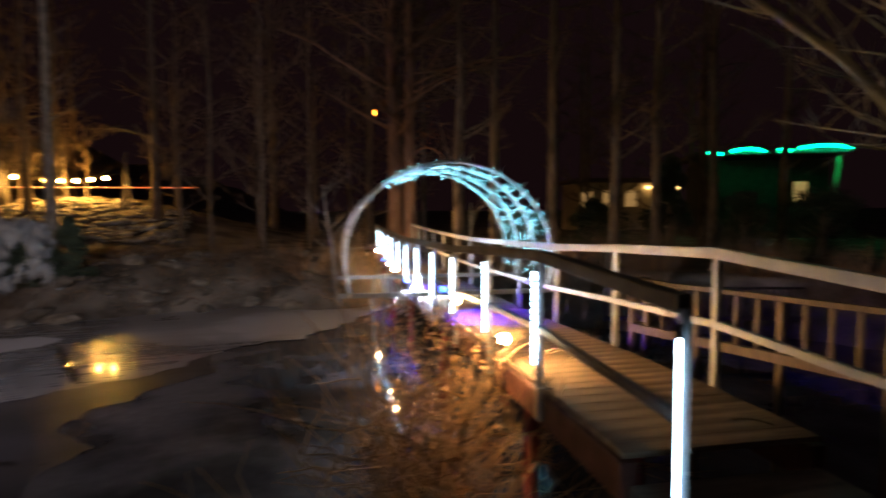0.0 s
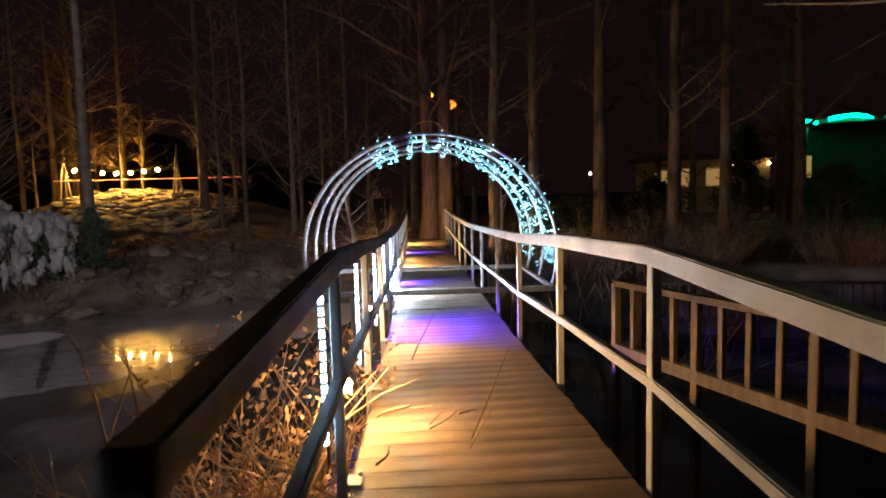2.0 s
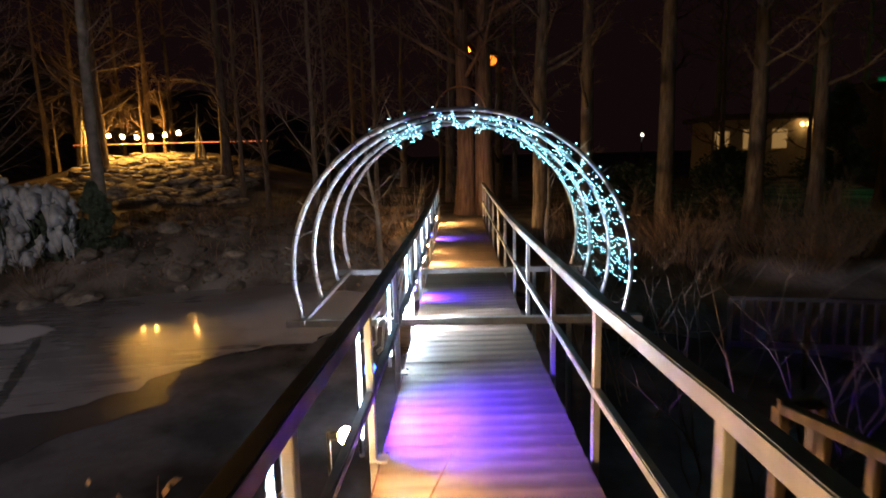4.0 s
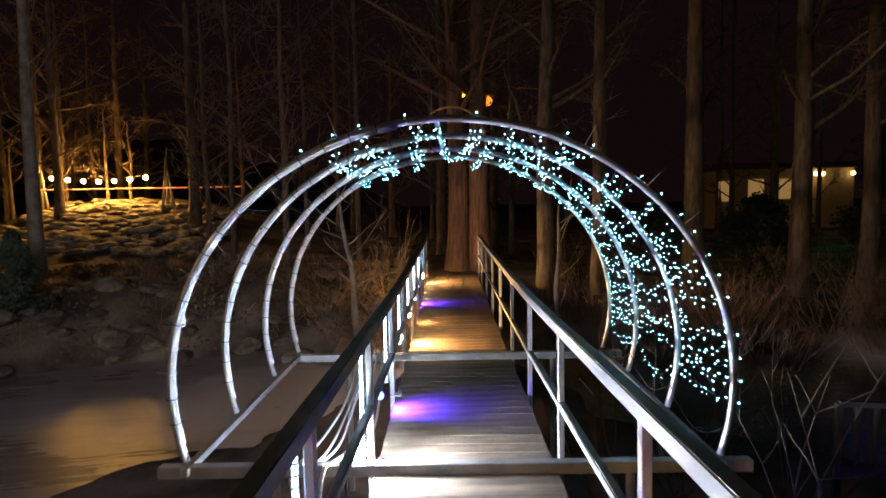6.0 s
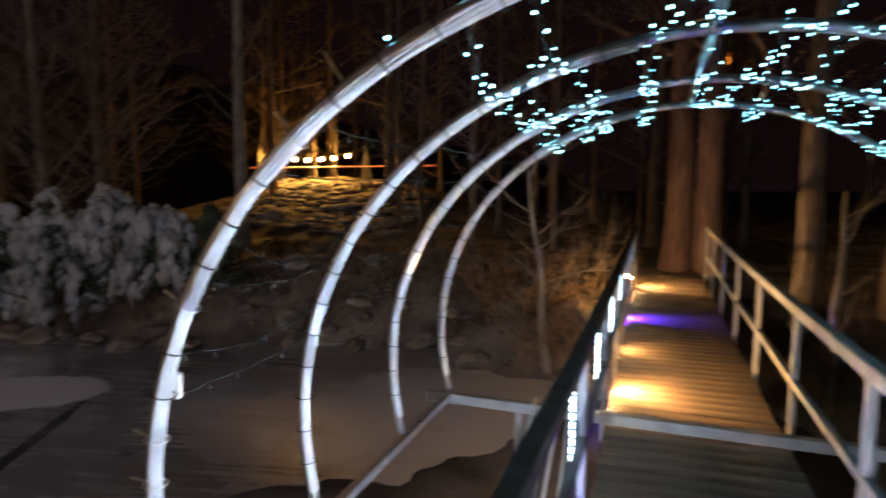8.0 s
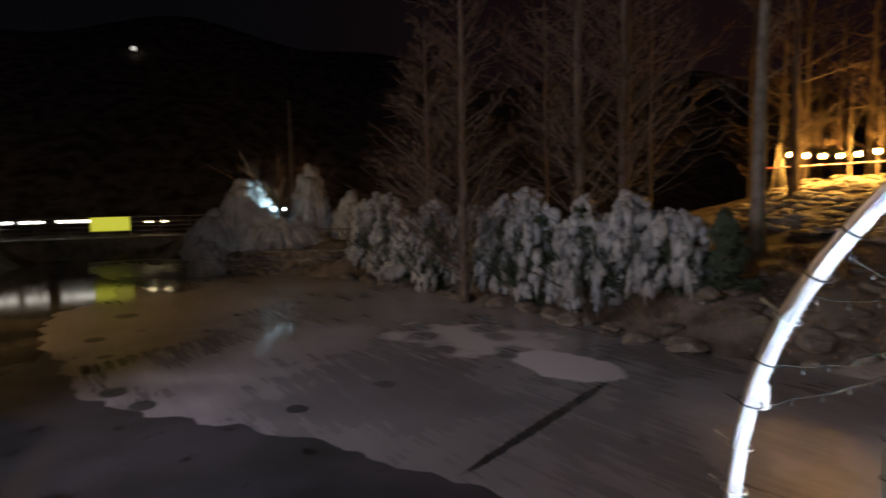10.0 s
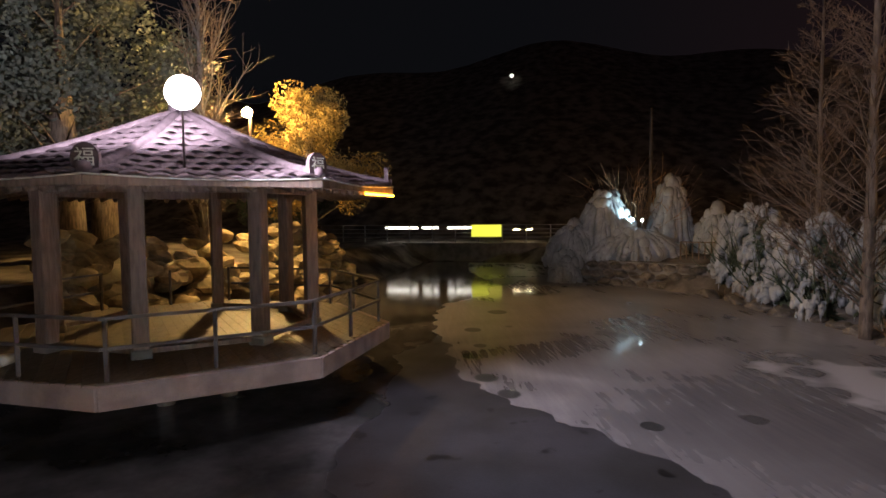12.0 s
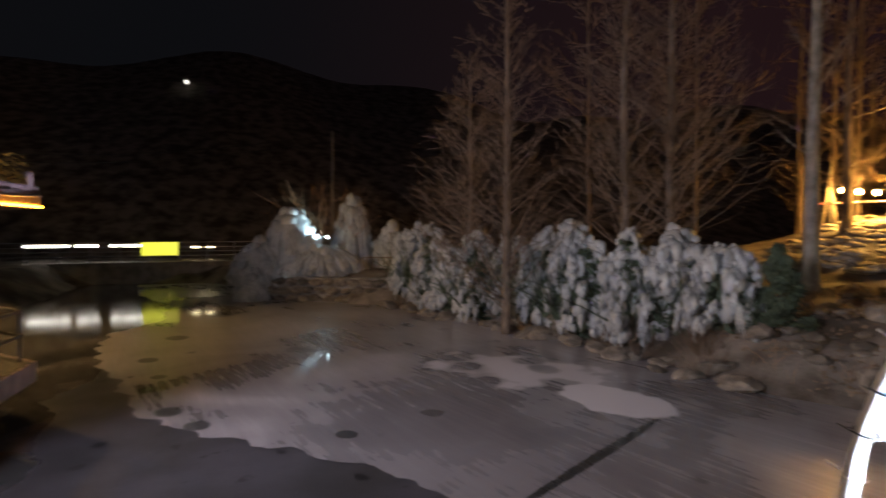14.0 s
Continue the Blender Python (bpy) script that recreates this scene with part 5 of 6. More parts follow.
for k in range(8):
    s = Soup()
    s.tube([roof_pt(k, t / 12, 0.05) for t in range(13)], [0.085] * 12 + [0.05], 8)
    hip = s.mesh("hip_ridge", M_TILE, pav)
    # arched end tile bearing a raised character
    p = roof_pt(k, 0.03, 0.06)
    d = (oct_pt(k, 1, 0) - oct_pt(k, 0, 0)).normalized()
    sidev, upv = Vector((0, 0, 1)).cross(d), Vector((0, 0, 1))
    bm = bmesh.new()
    outline = [(-0.15, -0.10), (0.15, -0.10)] + [(0.16 * math.cos(radians(a)), 0.11 + 0.17 * math.sin(radians(a))) for a in range(0, 181, 20)]
    front = [bm.verts.new(p + sidev * u + upv * v + d * 0.035) for u, v in outline]
    rear = [bm.verts.new(p + sidev * u + upv * v - d * 0.035) for u, v in outline]
    bm.faces.new(front)
    bm.faces.new(rear[::-1])
    for a in range(len(outline)):
        b = (a + 1) % len(outline)
        bm.faces.new((front[b], front[a], rear[a], rear[b]))
    bmesh.ops.recalc_face_normals(bm, faces=bm.faces[:])
    orn = part("end_tile", bm, M_TILE, pav)
    me = FORTUNE.copy()
    me.transform(Matrix.Translation(p + d * 0.037 + upv * 0.09) @ Matrix((sidev, upv, d)).transposed().to_4x4() @ Matrix.Scale(0.24, 4))
    mark = new("character", me)
    mark.parent = orn
    tagged(mark, label="raised white painted character")
    # eave board, rafter ends and the thin light cable
    bm = bmesh.new()
    beam(bm, roof_pt(k, 0, -0.10), roof_pt(k + 1, 0, -0.10), 0.05, 0.12, 0.008)
    part("eave_board", bm, M_POST, pav)
    for j in range(11):
        t = (j + 0.5) / 11
        e = roof_pt(k, 0.015, -0.19).lerp(roof_pt(k + 1, 0.015, -0.19), t)
        g = roof_pt(k, 0.3, -0.19).lerp(roof_pt(k + 1, 0.3, -0.19), t)
        s = Soup()
        s.tube([e, g], 0.05, 7)
        s.mesh("rafter", M_POST, pav)
    s = Soup()
    s.tube([roof_pt(k, -0.008, -0.02).lerp(roof_pt(k + 1, -0.008, -0.02), j / 10) - Vector((0, 0, 0.05 * math.sin(math.pi * j / 10))) for j in range(11)], 0.012, 5)
    s.mesh("eave_cable", M_CABLE_WHITE, pav)
s = Soup()
s.ball((GX, GY, AZ + 0.12), 0.2, 12, 8, (1, 1, 1.1))
s.mesh("finial", M_TILE, pav)
s = Soup()
s.tube([roof_pt(1, -0.012, -0.19).lerp(roof_pt(2, -0.012, -0.19), 0.52 + 0.46 * j / 8) for j in range(9)], 0.022, 6)
s.mesh("neon_strip", G_ORANGE, pav, "glowing orange neon strip under the eave")
# small white bucket lying by the railing
bm = bmesh.new()
bp = oct_pt(7, GR - 0.5, GZ + 0.02).lerp(oct_pt(0, GR - 0.5, GZ + 0.02), 0.25)
bmesh.ops.create_cone(bm, cap_ends=True, segments=14, radius1=0.07, radius2=0.09, depth=0.2, matrix=Matrix.Translation(bp + Vector((0, 0, 0.085))) @ Matrix.Rotation(radians(88), 4, "Y"))
mesh_thing("bucket", bm, M_TIE_WHITE, "small white bucket lying on the pavilion floor", "bucket", smooth=True)

# floodlight on its pole behind the pavilion
FX, FY, FZ = -4.92, 3.44, 3.07
fl = thing("floodlight", (FX - 0.62, FY - 0.43, 2.12), "glaring white floodlight on a bracket at the pavilion eave", "floodlight")
s = Soup()
s.tube([Vector((FX - 0.62, FY - 0.43, 2.12)), Vector((FX - 0.42, FY - 0.29, FZ - 0.12)), Vector((FX - 0.12, FY - 0.08, FZ))], 0.015, 8)
s.mesh("pole", M_DARKSTEEL, fl)
# lens ball enlarged to the size of the lamp's glare
s = Soup()
s.ball((FX, FY, FZ), 0.205, 18, 12)
s.mesh("lens", G_FLOOD, fl)
beam_light = bpy.data.lights.new("flood_beam", "SPOT")
beam_light.energy, beam_light.color, beam_light.spot_size, beam_light.spot_blend, beam_light.shadow_soft_size = 600, (0.92, 0.86, 1.0), radians(150), 0.95, 0.4
lamp_ob = new("flood_beam", beam_light)
lamp_ob.parent = fl
lamp_ob.matrix_parent_inverse = Matrix.Translation(-fl.location)
lamp_ob.matrix_basis = look((FX - 0.02, FY + 0.26, FZ + 0.02), (-11.0, 16.0, 1.2))

# added spot beside the floodlight, no second head: brightens the trees on the bank
back_light = bpy.data.lights.new("flood_beam", "SPOT")
back_light.energy, back_light.color, back_light.spot_size, back_light.spot_blend, back_light.shadow_soft_size = 700, (0.93, 0.86, 1.0), radians(110), 0.7, 0.25
back_ob = new("flood_beam", back_light)
back_ob.parent = fl
back_ob.matrix_parent_inverse = Matrix.Translation(-fl.location)
back_ob.matrix_basis = look((FX - 0.2, FY - 0.18, FZ + 0.1), (-14.5, -7.5, 9.5))

# amber lamp on the bank behind it
AX, AY, AZZ = -17.2, -2.4, 5.1
al = thing("street_lamp", (AX, AY, gh(AX, AY)), "street lamp glowing warm amber beside an autumn tree", "street lamp")
s = Soup()
s.tube([Vector((AX - 0.2, AY, min(gh(AX, AY), -0.2) - 1.4)), Vector((AX - 0.2, AY, AZZ - 0.1)), Vector((AX, AY, AZZ + 0.2))], 0.05, 8)
s.mesh("pole", M_DARKSTEEL, al)
s = Soup()
s.ball((AX, AY, AZZ), 0.17, 14, 9)
s.mesh("globe", glow("amber_globe", (1.0, 0.60, 0.20), 620), al)

leafy_tree("tree", -20.6, -1.7, 7.0, 5.6, 801, "autumn tree with yellow leaves lit by the amber lamp", M_LEAF_YELLOW, count=9000, size=0.13)
leafy_tree("tree", -14.5, -7.2, 9.5, 8.5, 802, "tall grey-green tree looming behind the pavilion", M_LEAF_GREY, count=14000, size=0.14)
leafy_tree("tree", -18.5, -9.2, 10.5, 8.0, 803, "tall grey-green tree looming behind the pavilion", M_LEAF_GREY, count=9000, size=0.16)
leafy_tree("tree", -26, -5.5, 4.5, 5.0, 804, "dark rounded tree at the pond end", M_LEAF_DARK, count=5000, size=0.13)
bare_tree("tree", -15.4, -3.0, 10.5, 0.16, 805, "bare tree with upswept broom-like branches behind the pavilion", M_BARK_PALE, limbs=60, start=0.1, reach=3.4, rise=2.6, twigs=9, cone=False, twig_r=0.009)
TAN = []
for me in ROCKS:
    me = me.copy()
    me.materials.clear()
    me.materials.append(M_ROCK_AMBER)
    TAN.append(me)
rnd = random.Random(55)
for i in range(185):
    t = rnd.random()
    x = -11 - 11 * t + rnd.gauss(0, 0.3)
    up = rnd.random()
    y = float(np.interp(-x, [11, 12, 15.5, 19.5, 25], [-3.5, -3.3, -1.6, -0.4, 0.0])) + 0.2 - 1.9 * up
    rock(x, y, rnd.uniform(0.5, 1.0), 900 + i, sink=0.3, z=-1.5 + 2.7 * up - 0.2, label="big tumbled boulder of the bank behind the pavilion, coloured as amber-lit").data = TAN[(900 + i) % 6]

# ---- the far end of the pond: dam with railing, sign and lamps ----
dam = thing("dam_bridge", (-35.2, 3, ICE), "low concrete dam bridge with steel railing and lamps", "bridge")
bm = bmesh.new()
box(bm, (-35.7, 2.5, -1.05), (1.4, 26, 1.5), bev=0.03)
part("wall", bm, M_CONC, dam)
for z in (0.05, 0.3, 0.55, 0.82):
    bm = bmesh.new()
    beam(bm, (-35.1, -10, z), (-35.1, 15.5, z), 0.05, 0.05)
    part("rail", bm, M_RAIL, dam)
for i in range(18):
    bm = bmesh.new()
    box(bm, (-35.1, -10 + 1.5 * i, 0.25), (0.07, 0.07, 1.2), bev=0.006)
    part("post", bm, M_RAIL, dam)
for y0, y1 in ((-2.9, -0.7), (-0.4, 0.7), (1.3, 3.0)):
    bm = bmesh.new()
    beam(bm, (-36.2, y0, 0.62), (-36.2, y1, 0.62), 0.08, 0.14, 0.01)
    part("lamp_bar", bm, G_STREAK, dam, "long white lamp")
for y in (5.6, 6.4):
    bm = bmesh.new()
    beam(bm, (-36.2, y, 0.5), (-36.2, y + 0.45, 0.5), 0.08, 0.1, 0.01)
    part("lamp_bar", bm, glow("warm_bar", (1, 0.8, 0.45), 5), dam)
bm = bmesh.new()
box(bm, (-35.05, 4.0, 0.45), (0.05, 1.9, 0.75), bev=0.01)
part("sign_board", bm, G_YELLOW, dam, "yellow lit banner")
# utility pole and wires
up = thing("utility_pole", (-42.3, 15.05, gh(-42.3, 15.05)), "grey utility pole standing beyond the pond", "utility pole")
s = Soup()
s.tube([Vector((-42.3, 15.05, gh(-42.3, 15.05) - 0.2)), Vector((-42.3, 15.05, 8.9))], [0.16, 0.1], 8)
s.mesh("pole", M_CONC, up)
for k in range(2):
    s = Soup()
    s.tube([Vector((-42.3 + 2.0 * (i / 12), 15.05 - 34 * i / 12, 8.6 - 0.5 * k - 1.6 * math.sin(math.pi * i / 12) - 1.5 * i / 12)) for i in range(13)], 0.02, 4)
    s.mesh("wire", M_CABLE, up)
# one far lamp on the hill
s = Soup()
s.ball((-76.3, 3.1, 19.5), 0.28, 8, 6)
far_lamp = thing("street_lamp", (-76.3, 3.1, gh(-76.3, 3.1)), "distant small street lamp beyond the pond", "street lamp")
s.mesh("lamp_glass", glow("far_lamp", (1, 0.95, 0.85), 0.35), far_lamp)
s = Soup()
s.tube([Vector((-76.4, 3.1, gh(-76.3, 3.1) - 0.1)), Vector((-76.4, 3.1, 19.3))], 0.03, 5)
s.mesh("pole", M_TIE, far_lamp)


# ---- ice: the frozen fountain and the ice-hung shrubs ----
def ice_mound(x, y, z, rx, ry, h, seed, label):
    """Frozen spray: thick drips run down over a lumpy core and end in icicles."""
    rnd = random.Random(seed)
    mound = thing("ice_mound", (x, y, z), label, "ice mound", "frozen fountain")
    s, drip, lump = Soup(), Soup(), Soup()
    s.ball((x, y, z + h * 0.30), 1.0, 14, 10, (rx * 0.86, ry * 0.86, h * 0.62), 0.16, rnd)
    for i in range(95):
        a = rnd.uniform(0, 2 * math.pi)
        t0 = 1 - rnd.random() ** 1.6 * 0.75
        t1 = max(0.0, t0 - rnd.uniform(0.3, 0.9))
        pts, rad = [], []
        r = rnd.uniform(0.07, 0.17)
        for j in range(9):
            t = t0 + (t1 - t0) * j / 8
            q = (1 - t * t) ** 0.75 * (1 + 0.14 * noise.noise((a * 2, t * 4, seed)))
            pts.append(Vector((x + rx * q * math.cos(a), y + ry * q * math.sin(a), z + h * t)))
            rad.append(r * (0.75 + 0.6 * noise.noise((i, j * 0.6, seed)) + 0.2 * rnd.random()) * (0.35 if j == 8 else 1))
        drip.tube(pts, [max(0.02, v) for v in rad], 7)
    for i in range(26):
        t = rnd.random() ** 0.6
        a = rnd.uniform(0, 2 * math.pi)
        q = (1 - t * t) ** 0.75
        lump.ball((x + rx * q * math.cos(a), y + ry * q * math.sin(a), z + h * t), rnd.uniform(0.16, 0.32), 8, 5, (1, 1, rnd.uniform(0.9, 1.4)), 0.2, rnd)
    s.mesh("core", M_FROST, mound)
    drip.mesh("icicle", M_FROST, mound, kind="stuff")
    lump.mesh("ice_lump", M_FROST, mound, kind="stuff")
    return mound


ice_mound(-25.9, 10.4, -0.6, 1.4, 1.45, 3.1, 1, "tall lumpy mound of frozen fountain ice")
ice_mound(-26.6, 13.35, -0.5, 1.0, 1.0, 3.6, 2, "slim pillar of frozen fountain ice")
ice_mound(-25.4, 9.0, -0.9, 1.2, 1.3, 1.9, 3, "low spreading mound of frozen fountain ice")
ice_mound(-24.8, 11.6, -0.55, 1.0, 2.1, 1.3, 4, "low spreading mound of frozen fountain ice")
ice_mound(-24.4, 8.6, -1.5, 0.6, 0.6, 1.3, 6, "small ice cone at the foot of the wall")
ice_mound(-25.6, 15.1, -0.6, 0.9, 0.9, 2.3, 5, "ragged mound of frozen fountain ice")
sp = thing("spotlight", (-24.9, 12.35, 0.7), "small cold white spotlight shining on the ice mound", "spotlight")
s = Soup()
s.ball((-24.75, 11.85, 1.2), 0.06, 8, 6)
s.mesh("lens", glow("cold_spot", (0.62, 0.9, 1.0), 8), sp)
s = Soup()
s.tube([Vector((-24.75, 11.85, 0.3)), Vector((-24.75, 11.85, 1.15))], 0.03, 6)
s.mesh("stem", M_DARKSTEEL, sp)
cold = bpy.data.lights.new("cold_spot", "SPOT")
cold.energy, cold.color, cold.spot_size, cold.spot_blend, cold.shadow_soft_size = 85, (0.62, 0.9, 1.0), radians(75), 0.6, 0.05
cold_ob = new("cold_spot", cold)
cold_ob.parent = sp
cold_ob.matrix_parent_inverse = Matrix.Translation(-sp.location)
cold_ob.matrix_basis = look((-24.66, 11.8, 1.22), (-25.7, 10.9, 1.75))
brush(-27.4, 11.9, -0.4, 1.4, 4.4, 90, 61, M_TWIG_TAN, "spiky bare shrub behind the frozen fountain", r=0.02, kink=0.2, group="")
# stone wall below the fountain
wall = thing("stone_wall", (-24.6, 9, ICE), "rough stone retaining wall along the frozen pond", "stone wall")
bm = bmesh.new()
beam(bm, (-25.6, 8.2, -1.05), (-21.7, 14.6, -1.05), 0.7, 1.1)
part("core", bm, M_CONC, wall)
rnd = random.Random(63)
for row in range(3):
    for i in range(13):
        t = (i + 0.5 + 0.4 * (row % 2)) / 13.4
        rock(-25.25 + 3.9 * t + rnd.uniform(-0.04, 0.04), 8.05 + 6.4 * t, rnd.uniform(0.5, 0.66), 70 + i * 3 + row, z=-1.55 + row * 0.36, parent=wall, sink=0.1)
baluster_fence((-23.6, 13.2), (-22.3, 15.0), 0.35, -0.5, 9, -0.9, "short dark fence on top of the stone wall", 9)


def ice_shrub(x, y, w, h, seed):
    rnd = random.Random(seed)
    z = gh(x, y)
    sh = thing("ice_shrub", (x, y, z), "evergreen shrub completely hung with white ice", "ice shrub", "ice-hung hedge")
    core, ice = Soup(), Soup()
    for i in range(26):
        a = rnd.uniform(0, 6.3)
        p = Vector((x + w * 0.15 * math.cos(a), y + w * 0.15 * math.sin(a), z - 0.05))
        core.tube(limb_points(p, (math.cos(a) * 0.5, math.sin(a) * 0.5, 1), h * rnd.uniform(0.6, 1.02), 6, rnd, 0.3), [0.035, 0.03, 0.025, 0.02, 0.015, 0.01, 0.006], 5)
    for i in range(700):
        t = rnd.random()
        a = rnd.uniform(0, 6.3)
        q = w * 0.42 * (1 - 0.55 * t ** 2) * rnd.random() ** 0.5
        core.leaf((x + q * math.cos(a), y + q * math.sin(a), z + h * 0.92 * t), rnd.uniform(0.06, 0.12), rnd)
    # boughs bowed down under the ice: thick drooping tongues with lumps, and icicles under them
    for i in range(58):
        t = 1 - rnd.random() ** 1.1 * 0.92
        a = rnd.uniform(0, 6.3)
        q = w * 0.5 * (1 - 0.75 * t ** 2) * rnd.uniform(0.5, 1.05)
        p = Vector((x + q * math.cos(a), y + q * math.sin(a), z + h * t))
        out = Vector((math.cos(a), math.sin(a), 0))
        ln = rnd.uniform(0.25, 0.75)
        r = rnd.uniform(0.06, 0.14)
        arc = []
        for j in range(8):
            u = j / 7
            arc.append(p + out * (0.34 * math.sin(u * 1.9) - 0.12) + Vector((0.05 * noise.noise((u * 4, i, seed)), 0.05 * noise.noise((u * 4, i + 9, seed)), 0.12 * math.sin(u * 2.2) - ln * u ** 1.6)))
        arc = [Vector((v.x, v.y, max(v.z, z + 0.03))) for v in arc]
        ice.tube(arc, [r * m * (1 + 0.45 * noise.noise((j * 0.9, i, seed))) for j, m in enumerate((0.55, 0.9, 1.1, 1.1, 1.0, 0.85, 0.6, 0.15))], 8)
        for j in range(6):
            c = arc[rnd.randint(0, 6)] + Vector((rnd.gauss(0, 0.06), rnd.gauss(0, 0.06), rnd.gauss(0.0, 0.05)))
            ice.ball(c, r * rnd.uniform(0.5, 1.05), 8, 5, (1, 1, rnd.uniform(0.9, 1.7)), 0.22, rnd)
        for j in range(3):
            c = arc[rnd.randint(2, 6)] + Vector((rnd.gauss(0, 0.04), rnd.gauss(0, 0.04), 0))
            d = rnd.uniform(0.12, 0.4)
            ice.tube([c, c - Vector((rnd.gauss(0, 0.02), rnd.gauss(0, 0.02), d * 0.6)), c - Vector((0, 0, d))], [0.035, 0.024, 0.003], 5)
    core.mesh("branchwork", M_LEAF_DARK, sh, kind="stuff")
    ice.mesh("ice_cover", M_FROST, sh, "lumpy white ice with icicles", kind="stuff")


rnd = random.Random(90)
hedge = [(-21.0, 14.6), (-17.0, 15.35), (-13.6, 16.5), (-10.6, 17.35), (-7.9, 18.0)]
k = 0
for (ax, ay), (bx, by) in zip(hedge, hedge[1:]):
    n = max(1, int(round(math.hypot(bx - ax, by - ay) / 0.72)))
    for i in range(n):
        t = (i + 0.3 + 0.4 * rnd.random()) / n
        hx, hy = ax + (bx - ax) * t, ay + (by - ay) * t + rnd.uniform(-0.3, 0.3)
        ice_shrub(hx, hy, rnd.uniform(1.1, 1.6), 1.5 - gh(hx, hy) + rnd.uniform(-0.7, 0.25), 1000 + k)
        k += 1

leafy_tree("bush", -7.2, 18.3, 1.7, 1.2, 1200, "dark evergreen bush free of ice beside the hedge", M_LEAF_DARK, shape="cone", trunk_h=0.05, count=4200)

# ---- houses and lights beyond the trees on the right ----
G_DIM = glow("small_amber_lamp", (1.0, 0.6, 0.2), 5)
gh1 = thing("house", (24.5, 29.5, 0), "dark house whose eaves are outlined in green neon", "house")
u = Vector((6.05, -2.22, 0)).normalized()
w = Vector((-u.y, u.x, 0))
c = Vector((24.2, 29.3, 0))
bm = bmesh.new()
box(bm, c + w * 2.6 + Vector((0, 0, 1.9)), (6.6, 4.4, 4.6), rz=math.atan2(u.y, u.x))
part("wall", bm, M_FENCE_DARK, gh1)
bm = bmesh.new()
box(bm, c + w * 2.6 + Vector((0, 0, 4.55)), (8.0, 6.2, 0.25), rz=math.atan2(u.y, u.x), bev=0.05)
part("roof", bm, M_TILE, gh1)
for a, b, z in ((-3.6, -2.7, 4.45), (-2.2, -0.4, 4.62), (0.2, 0.9, 4.58), (1.3, 3.9, 4.72)):
    s = Soup()
    s.tube([c + u * (a + (b - a) * i / 6) + w * -0.62 + Vector((0, 0, z + 0.12 * math.sin(math.pi * i / 6))) for i in range(7)], 0.10, 5)
    s.mesh("neon_strip", G_GREEN, gh1, "green neon strip")
for a in (-3.4, 3.1):
    s = Soup()
    s.tube([c + u * a + w * -0.5 + Vector((0, 0, 1.0)), c + u * (a + 0.25) + w * -0.5 + Vector((0, 0, 4.3))], 0.10, 8)
    s.mesh("pillar", M_WALLPAINT, gh1)
for a in (-3.0, 1.8):
    bm = bmesh.new()
    box(bm, c + u * a + w * 0.37 + Vector((0, 0, 2.4)), (0.7, 0.05, 1.1), rz=math.atan2(u.y, u.x))
    part("window", bm, G_WINDOW, gh1, "warm lit window")
h2 = thing("house", (22, 42, 0), "low cream house glimpsed between trunks with lit walls", "house")
bm = bmesh.new()
box(bm, (22.5, 43.5, 1.7), (8, 4, 3.6), bev=0.03)
part("wall", bm, M_WALLPAINT, h2)
bm = bmesh.new()
box(bm, (22.5, 43.2, 3.65), (9, 5.6, 0.3), bev=0.05)
part("roof", bm, M_TILE, h2)
for x, z in ((20.6, 2.3), (22.4, 2.3), (18.8, 2.2)):
    bm = bmesh.new()
    box(bm, (x, 41.48, z), (0.9, 0.06, 1.2))
    part("window", bm, G_WINDOW, h2, "warm lit window")
for x in (23.6, 24.0, 24.4, 26.2):
    s = Soup()
    s.ball((x, 41.2, 3.15), 0.13, 8, 6)
    s.mesh("lamp", G_DIM, h2)
tent = thing("market_tent", (35, 27, 0), "pale awning with small coloured lamps across the water", "tent")
bm = bmesh.new()
bmesh.ops.create_cone(bm, cap_ends=True, segments=4, radius1=3.4, radius2=0.3, depth=1.2, matrix=Matrix.Translation((35.5, 27.4, 3.4)) @ Matrix.Rotation(radians(20), 4, "Z"))
part("canopy", bm, M_FASCIA, tent)
for dx, dy in ((-2, -2), (2, -2), (-2, 2), (2, 2)):
    bm = bmesh.new()
    box(bm, (35.5 + dx, 27.4 + dy, 1.2), (0.1, 0.1, 3.4))
    part("leg", bm, M_RAIL, tent)
for k, (dx, dz) in enumerate(((-2.0, 2.6), (-1.2, 2.3), (-0.4, 2.0), (0.6, 2.7), (1.6, 2.75), (0.0, 1.6))):
    s = Soup()
    s.ball((35.2 + dx * 0.95, 25.3 - dx * 0.33, dz), 0.09, 8, 6)
    s.mesh("lamp", (G_STREAK, G_DIM, G_STREAK, G_STREAK, G_DIM, G_ROPE)[k], tent)
post_lamp = thing("street_lamp", (13.5, 40.6, gh(13.5, 40.6)), "far small white lamp post between the trunks", "street lamp")
s = Soup()
s.ball((13.5, 40.5, 2.7), 0.12, 8, 6)
s.mesh("lamp_glass", G_STREAK, post_lamp)
s = Soup()
s.tube([Vector((13.5, 40.6, -0.2)), Vector((13.5, 40.6, 2.9))], 0.05, 6)
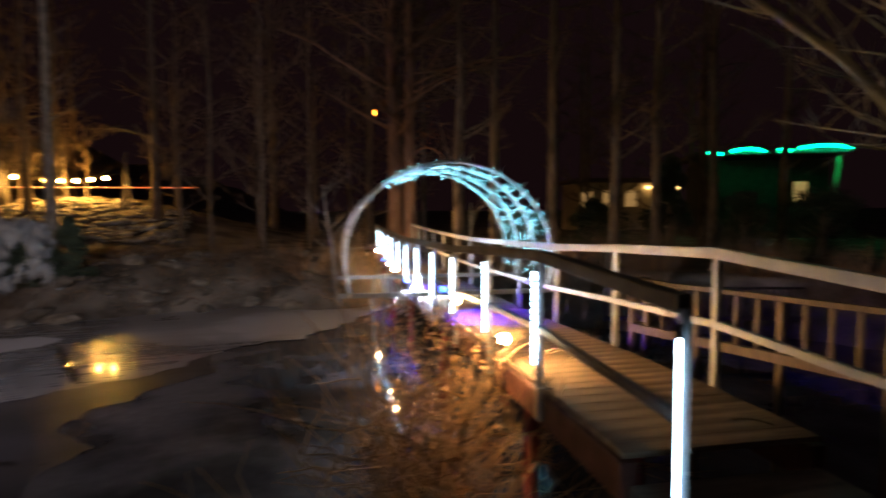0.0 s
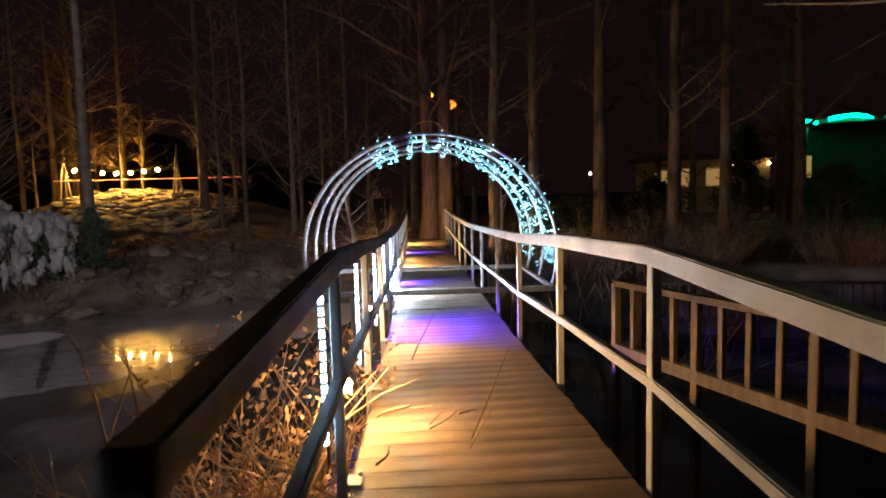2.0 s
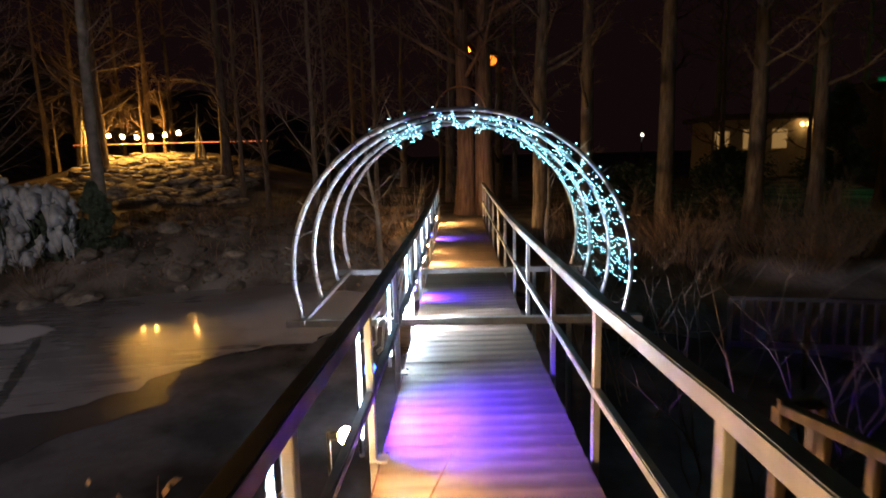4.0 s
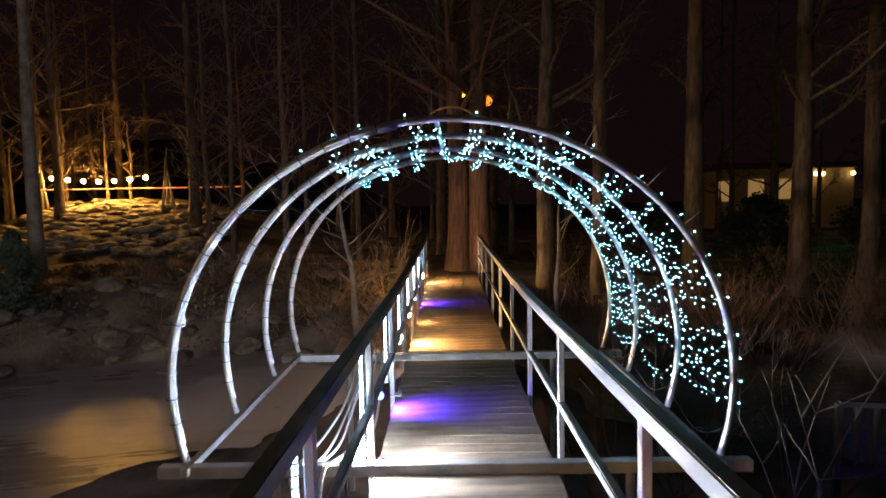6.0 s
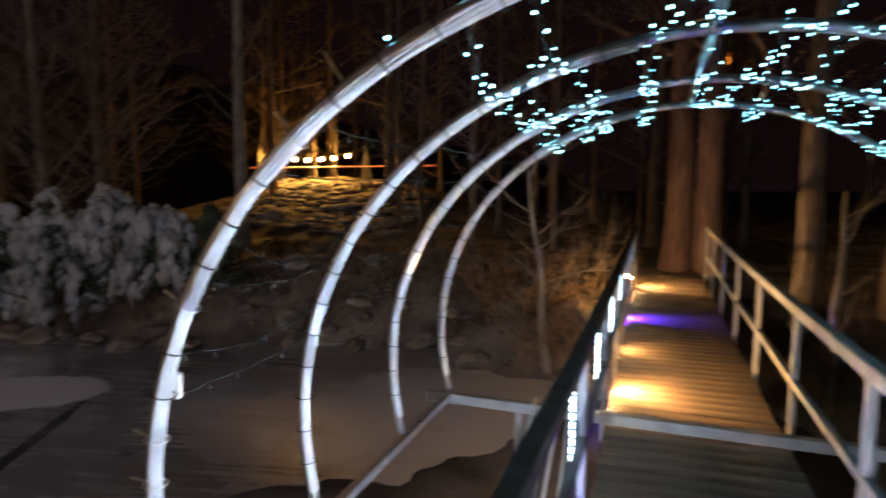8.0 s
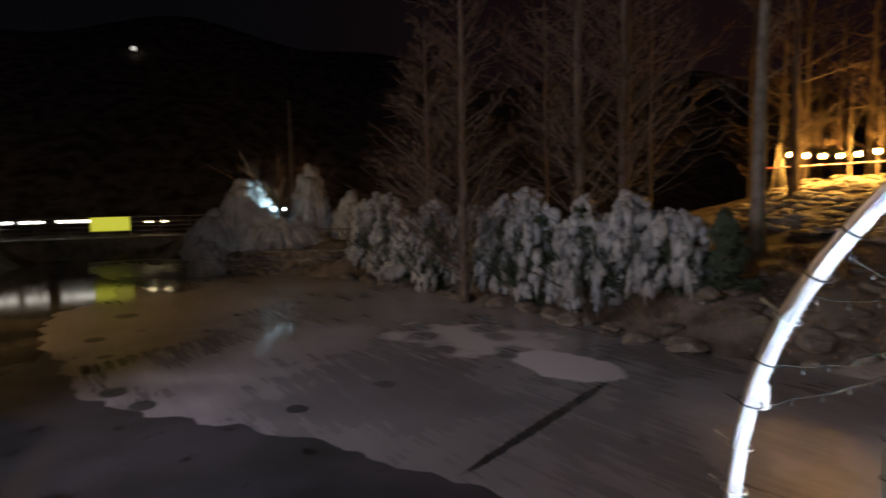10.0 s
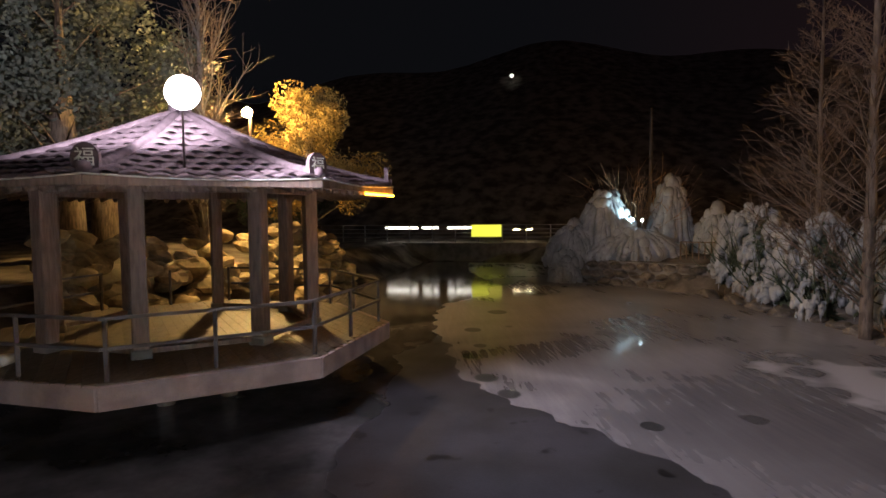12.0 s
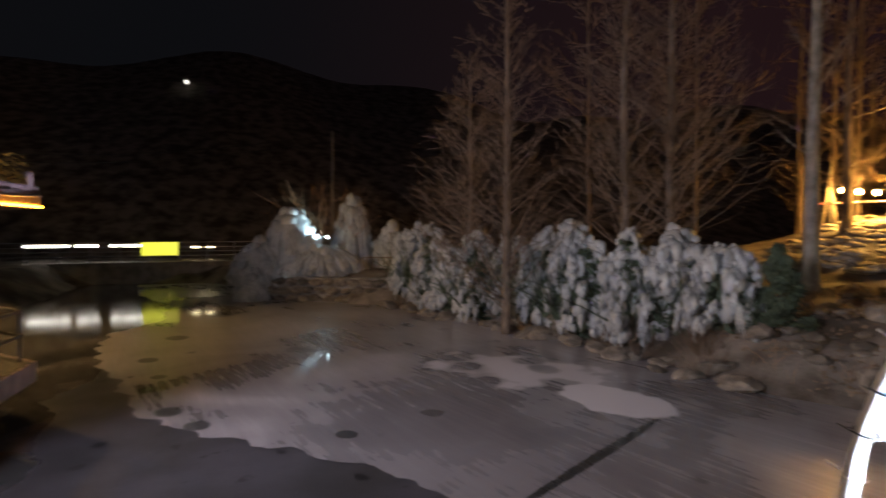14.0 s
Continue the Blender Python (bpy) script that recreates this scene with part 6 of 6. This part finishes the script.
s.mesh("pole", M_TIE, post_lamp)

# fallen twigs and leaves on the deck
rnd = random.Random(9)
for x, y, ln, a in ((1.86, 4.55, 0.34, 0.9), (2.02, 4.75, 0.12, 0.3), (2.35, 3.2, 0.22, -0.6), (1.62, 4.15, 0.2, 1.2)):
    s = Soup()
    s.tube([Vector((x + ln * t * math.cos(a) + 0.02 * math.sin(5 * t), y + ln * t * math.sin(a), deck_z(y) + 0.010 + 0.012 * math.sin(3.1 * t))) for t in (0, 0.25, 0.5, 0.75, 1)], [0.006, 0.006, 0.005, 0.004, 0.003], 5)
    tagged(s.mesh("twig", M_TWIG), "fallen dry twig lying on the deck boards", "twig", "litter on the deck")
for i in range(16):
    s = Soup()
    x, y = rnd.uniform(XL + 0.08, XR - 0.06), rnd.uniform(3.2, 12)
    s.leaf((x, y, deck_z(y) + 0.012), rnd.uniform(0.012, 0.03), rnd)
    s.v = [Vector((v.x, v.y, max(deck_z(y) + 0.004, deck_z(y) + 0.012 + (v.z - deck_z(y) - 0.012) * 0.25))) for v in s.v]
    tagged(s.mesh("leaf", M_LEAF_YELLOW, smooth=False), "small dry leaf lying on the deck boards", "leaf", "litter on the deck")

# ---- deck boards ----
rnd = random.Random(21)
shared = []
for k in range(4):
    me_b = bmesh.new()
    box(me_b, (0, 0, 0), (XR - XL - 0.01, 0.1489, 0.032), bev=0.004)
    me = bpy.data.meshes.new("plank")
    me_b.to_mesh(me)
    me_b.free()
    me.materials.append(M_PLANK)
    shared.append(me)
y = 2.98
k = 0
while y < 19.6:
    ob = new("plank", shared[k % 4])
    slope = math.atan2(deck_z(y + 0.1) - deck_z(y - 0.1), 0.2)
    ob.parent = bridge
    ob.matrix_parent_inverse = Matrix.Translation(-bridge.location)
    ob.location = ((XL + XR) / 2 + rnd.uniform(-0.006, 0.006), y, deck_z(y) - 0.016 + rnd.uniform(-0.002, 0.002))
    ob.rotation_euler = (slope, rnd.uniform(-0.002, 0.002), rnd.uniform(-0.004, 0.004))
    y += 0.1485
    k += 1
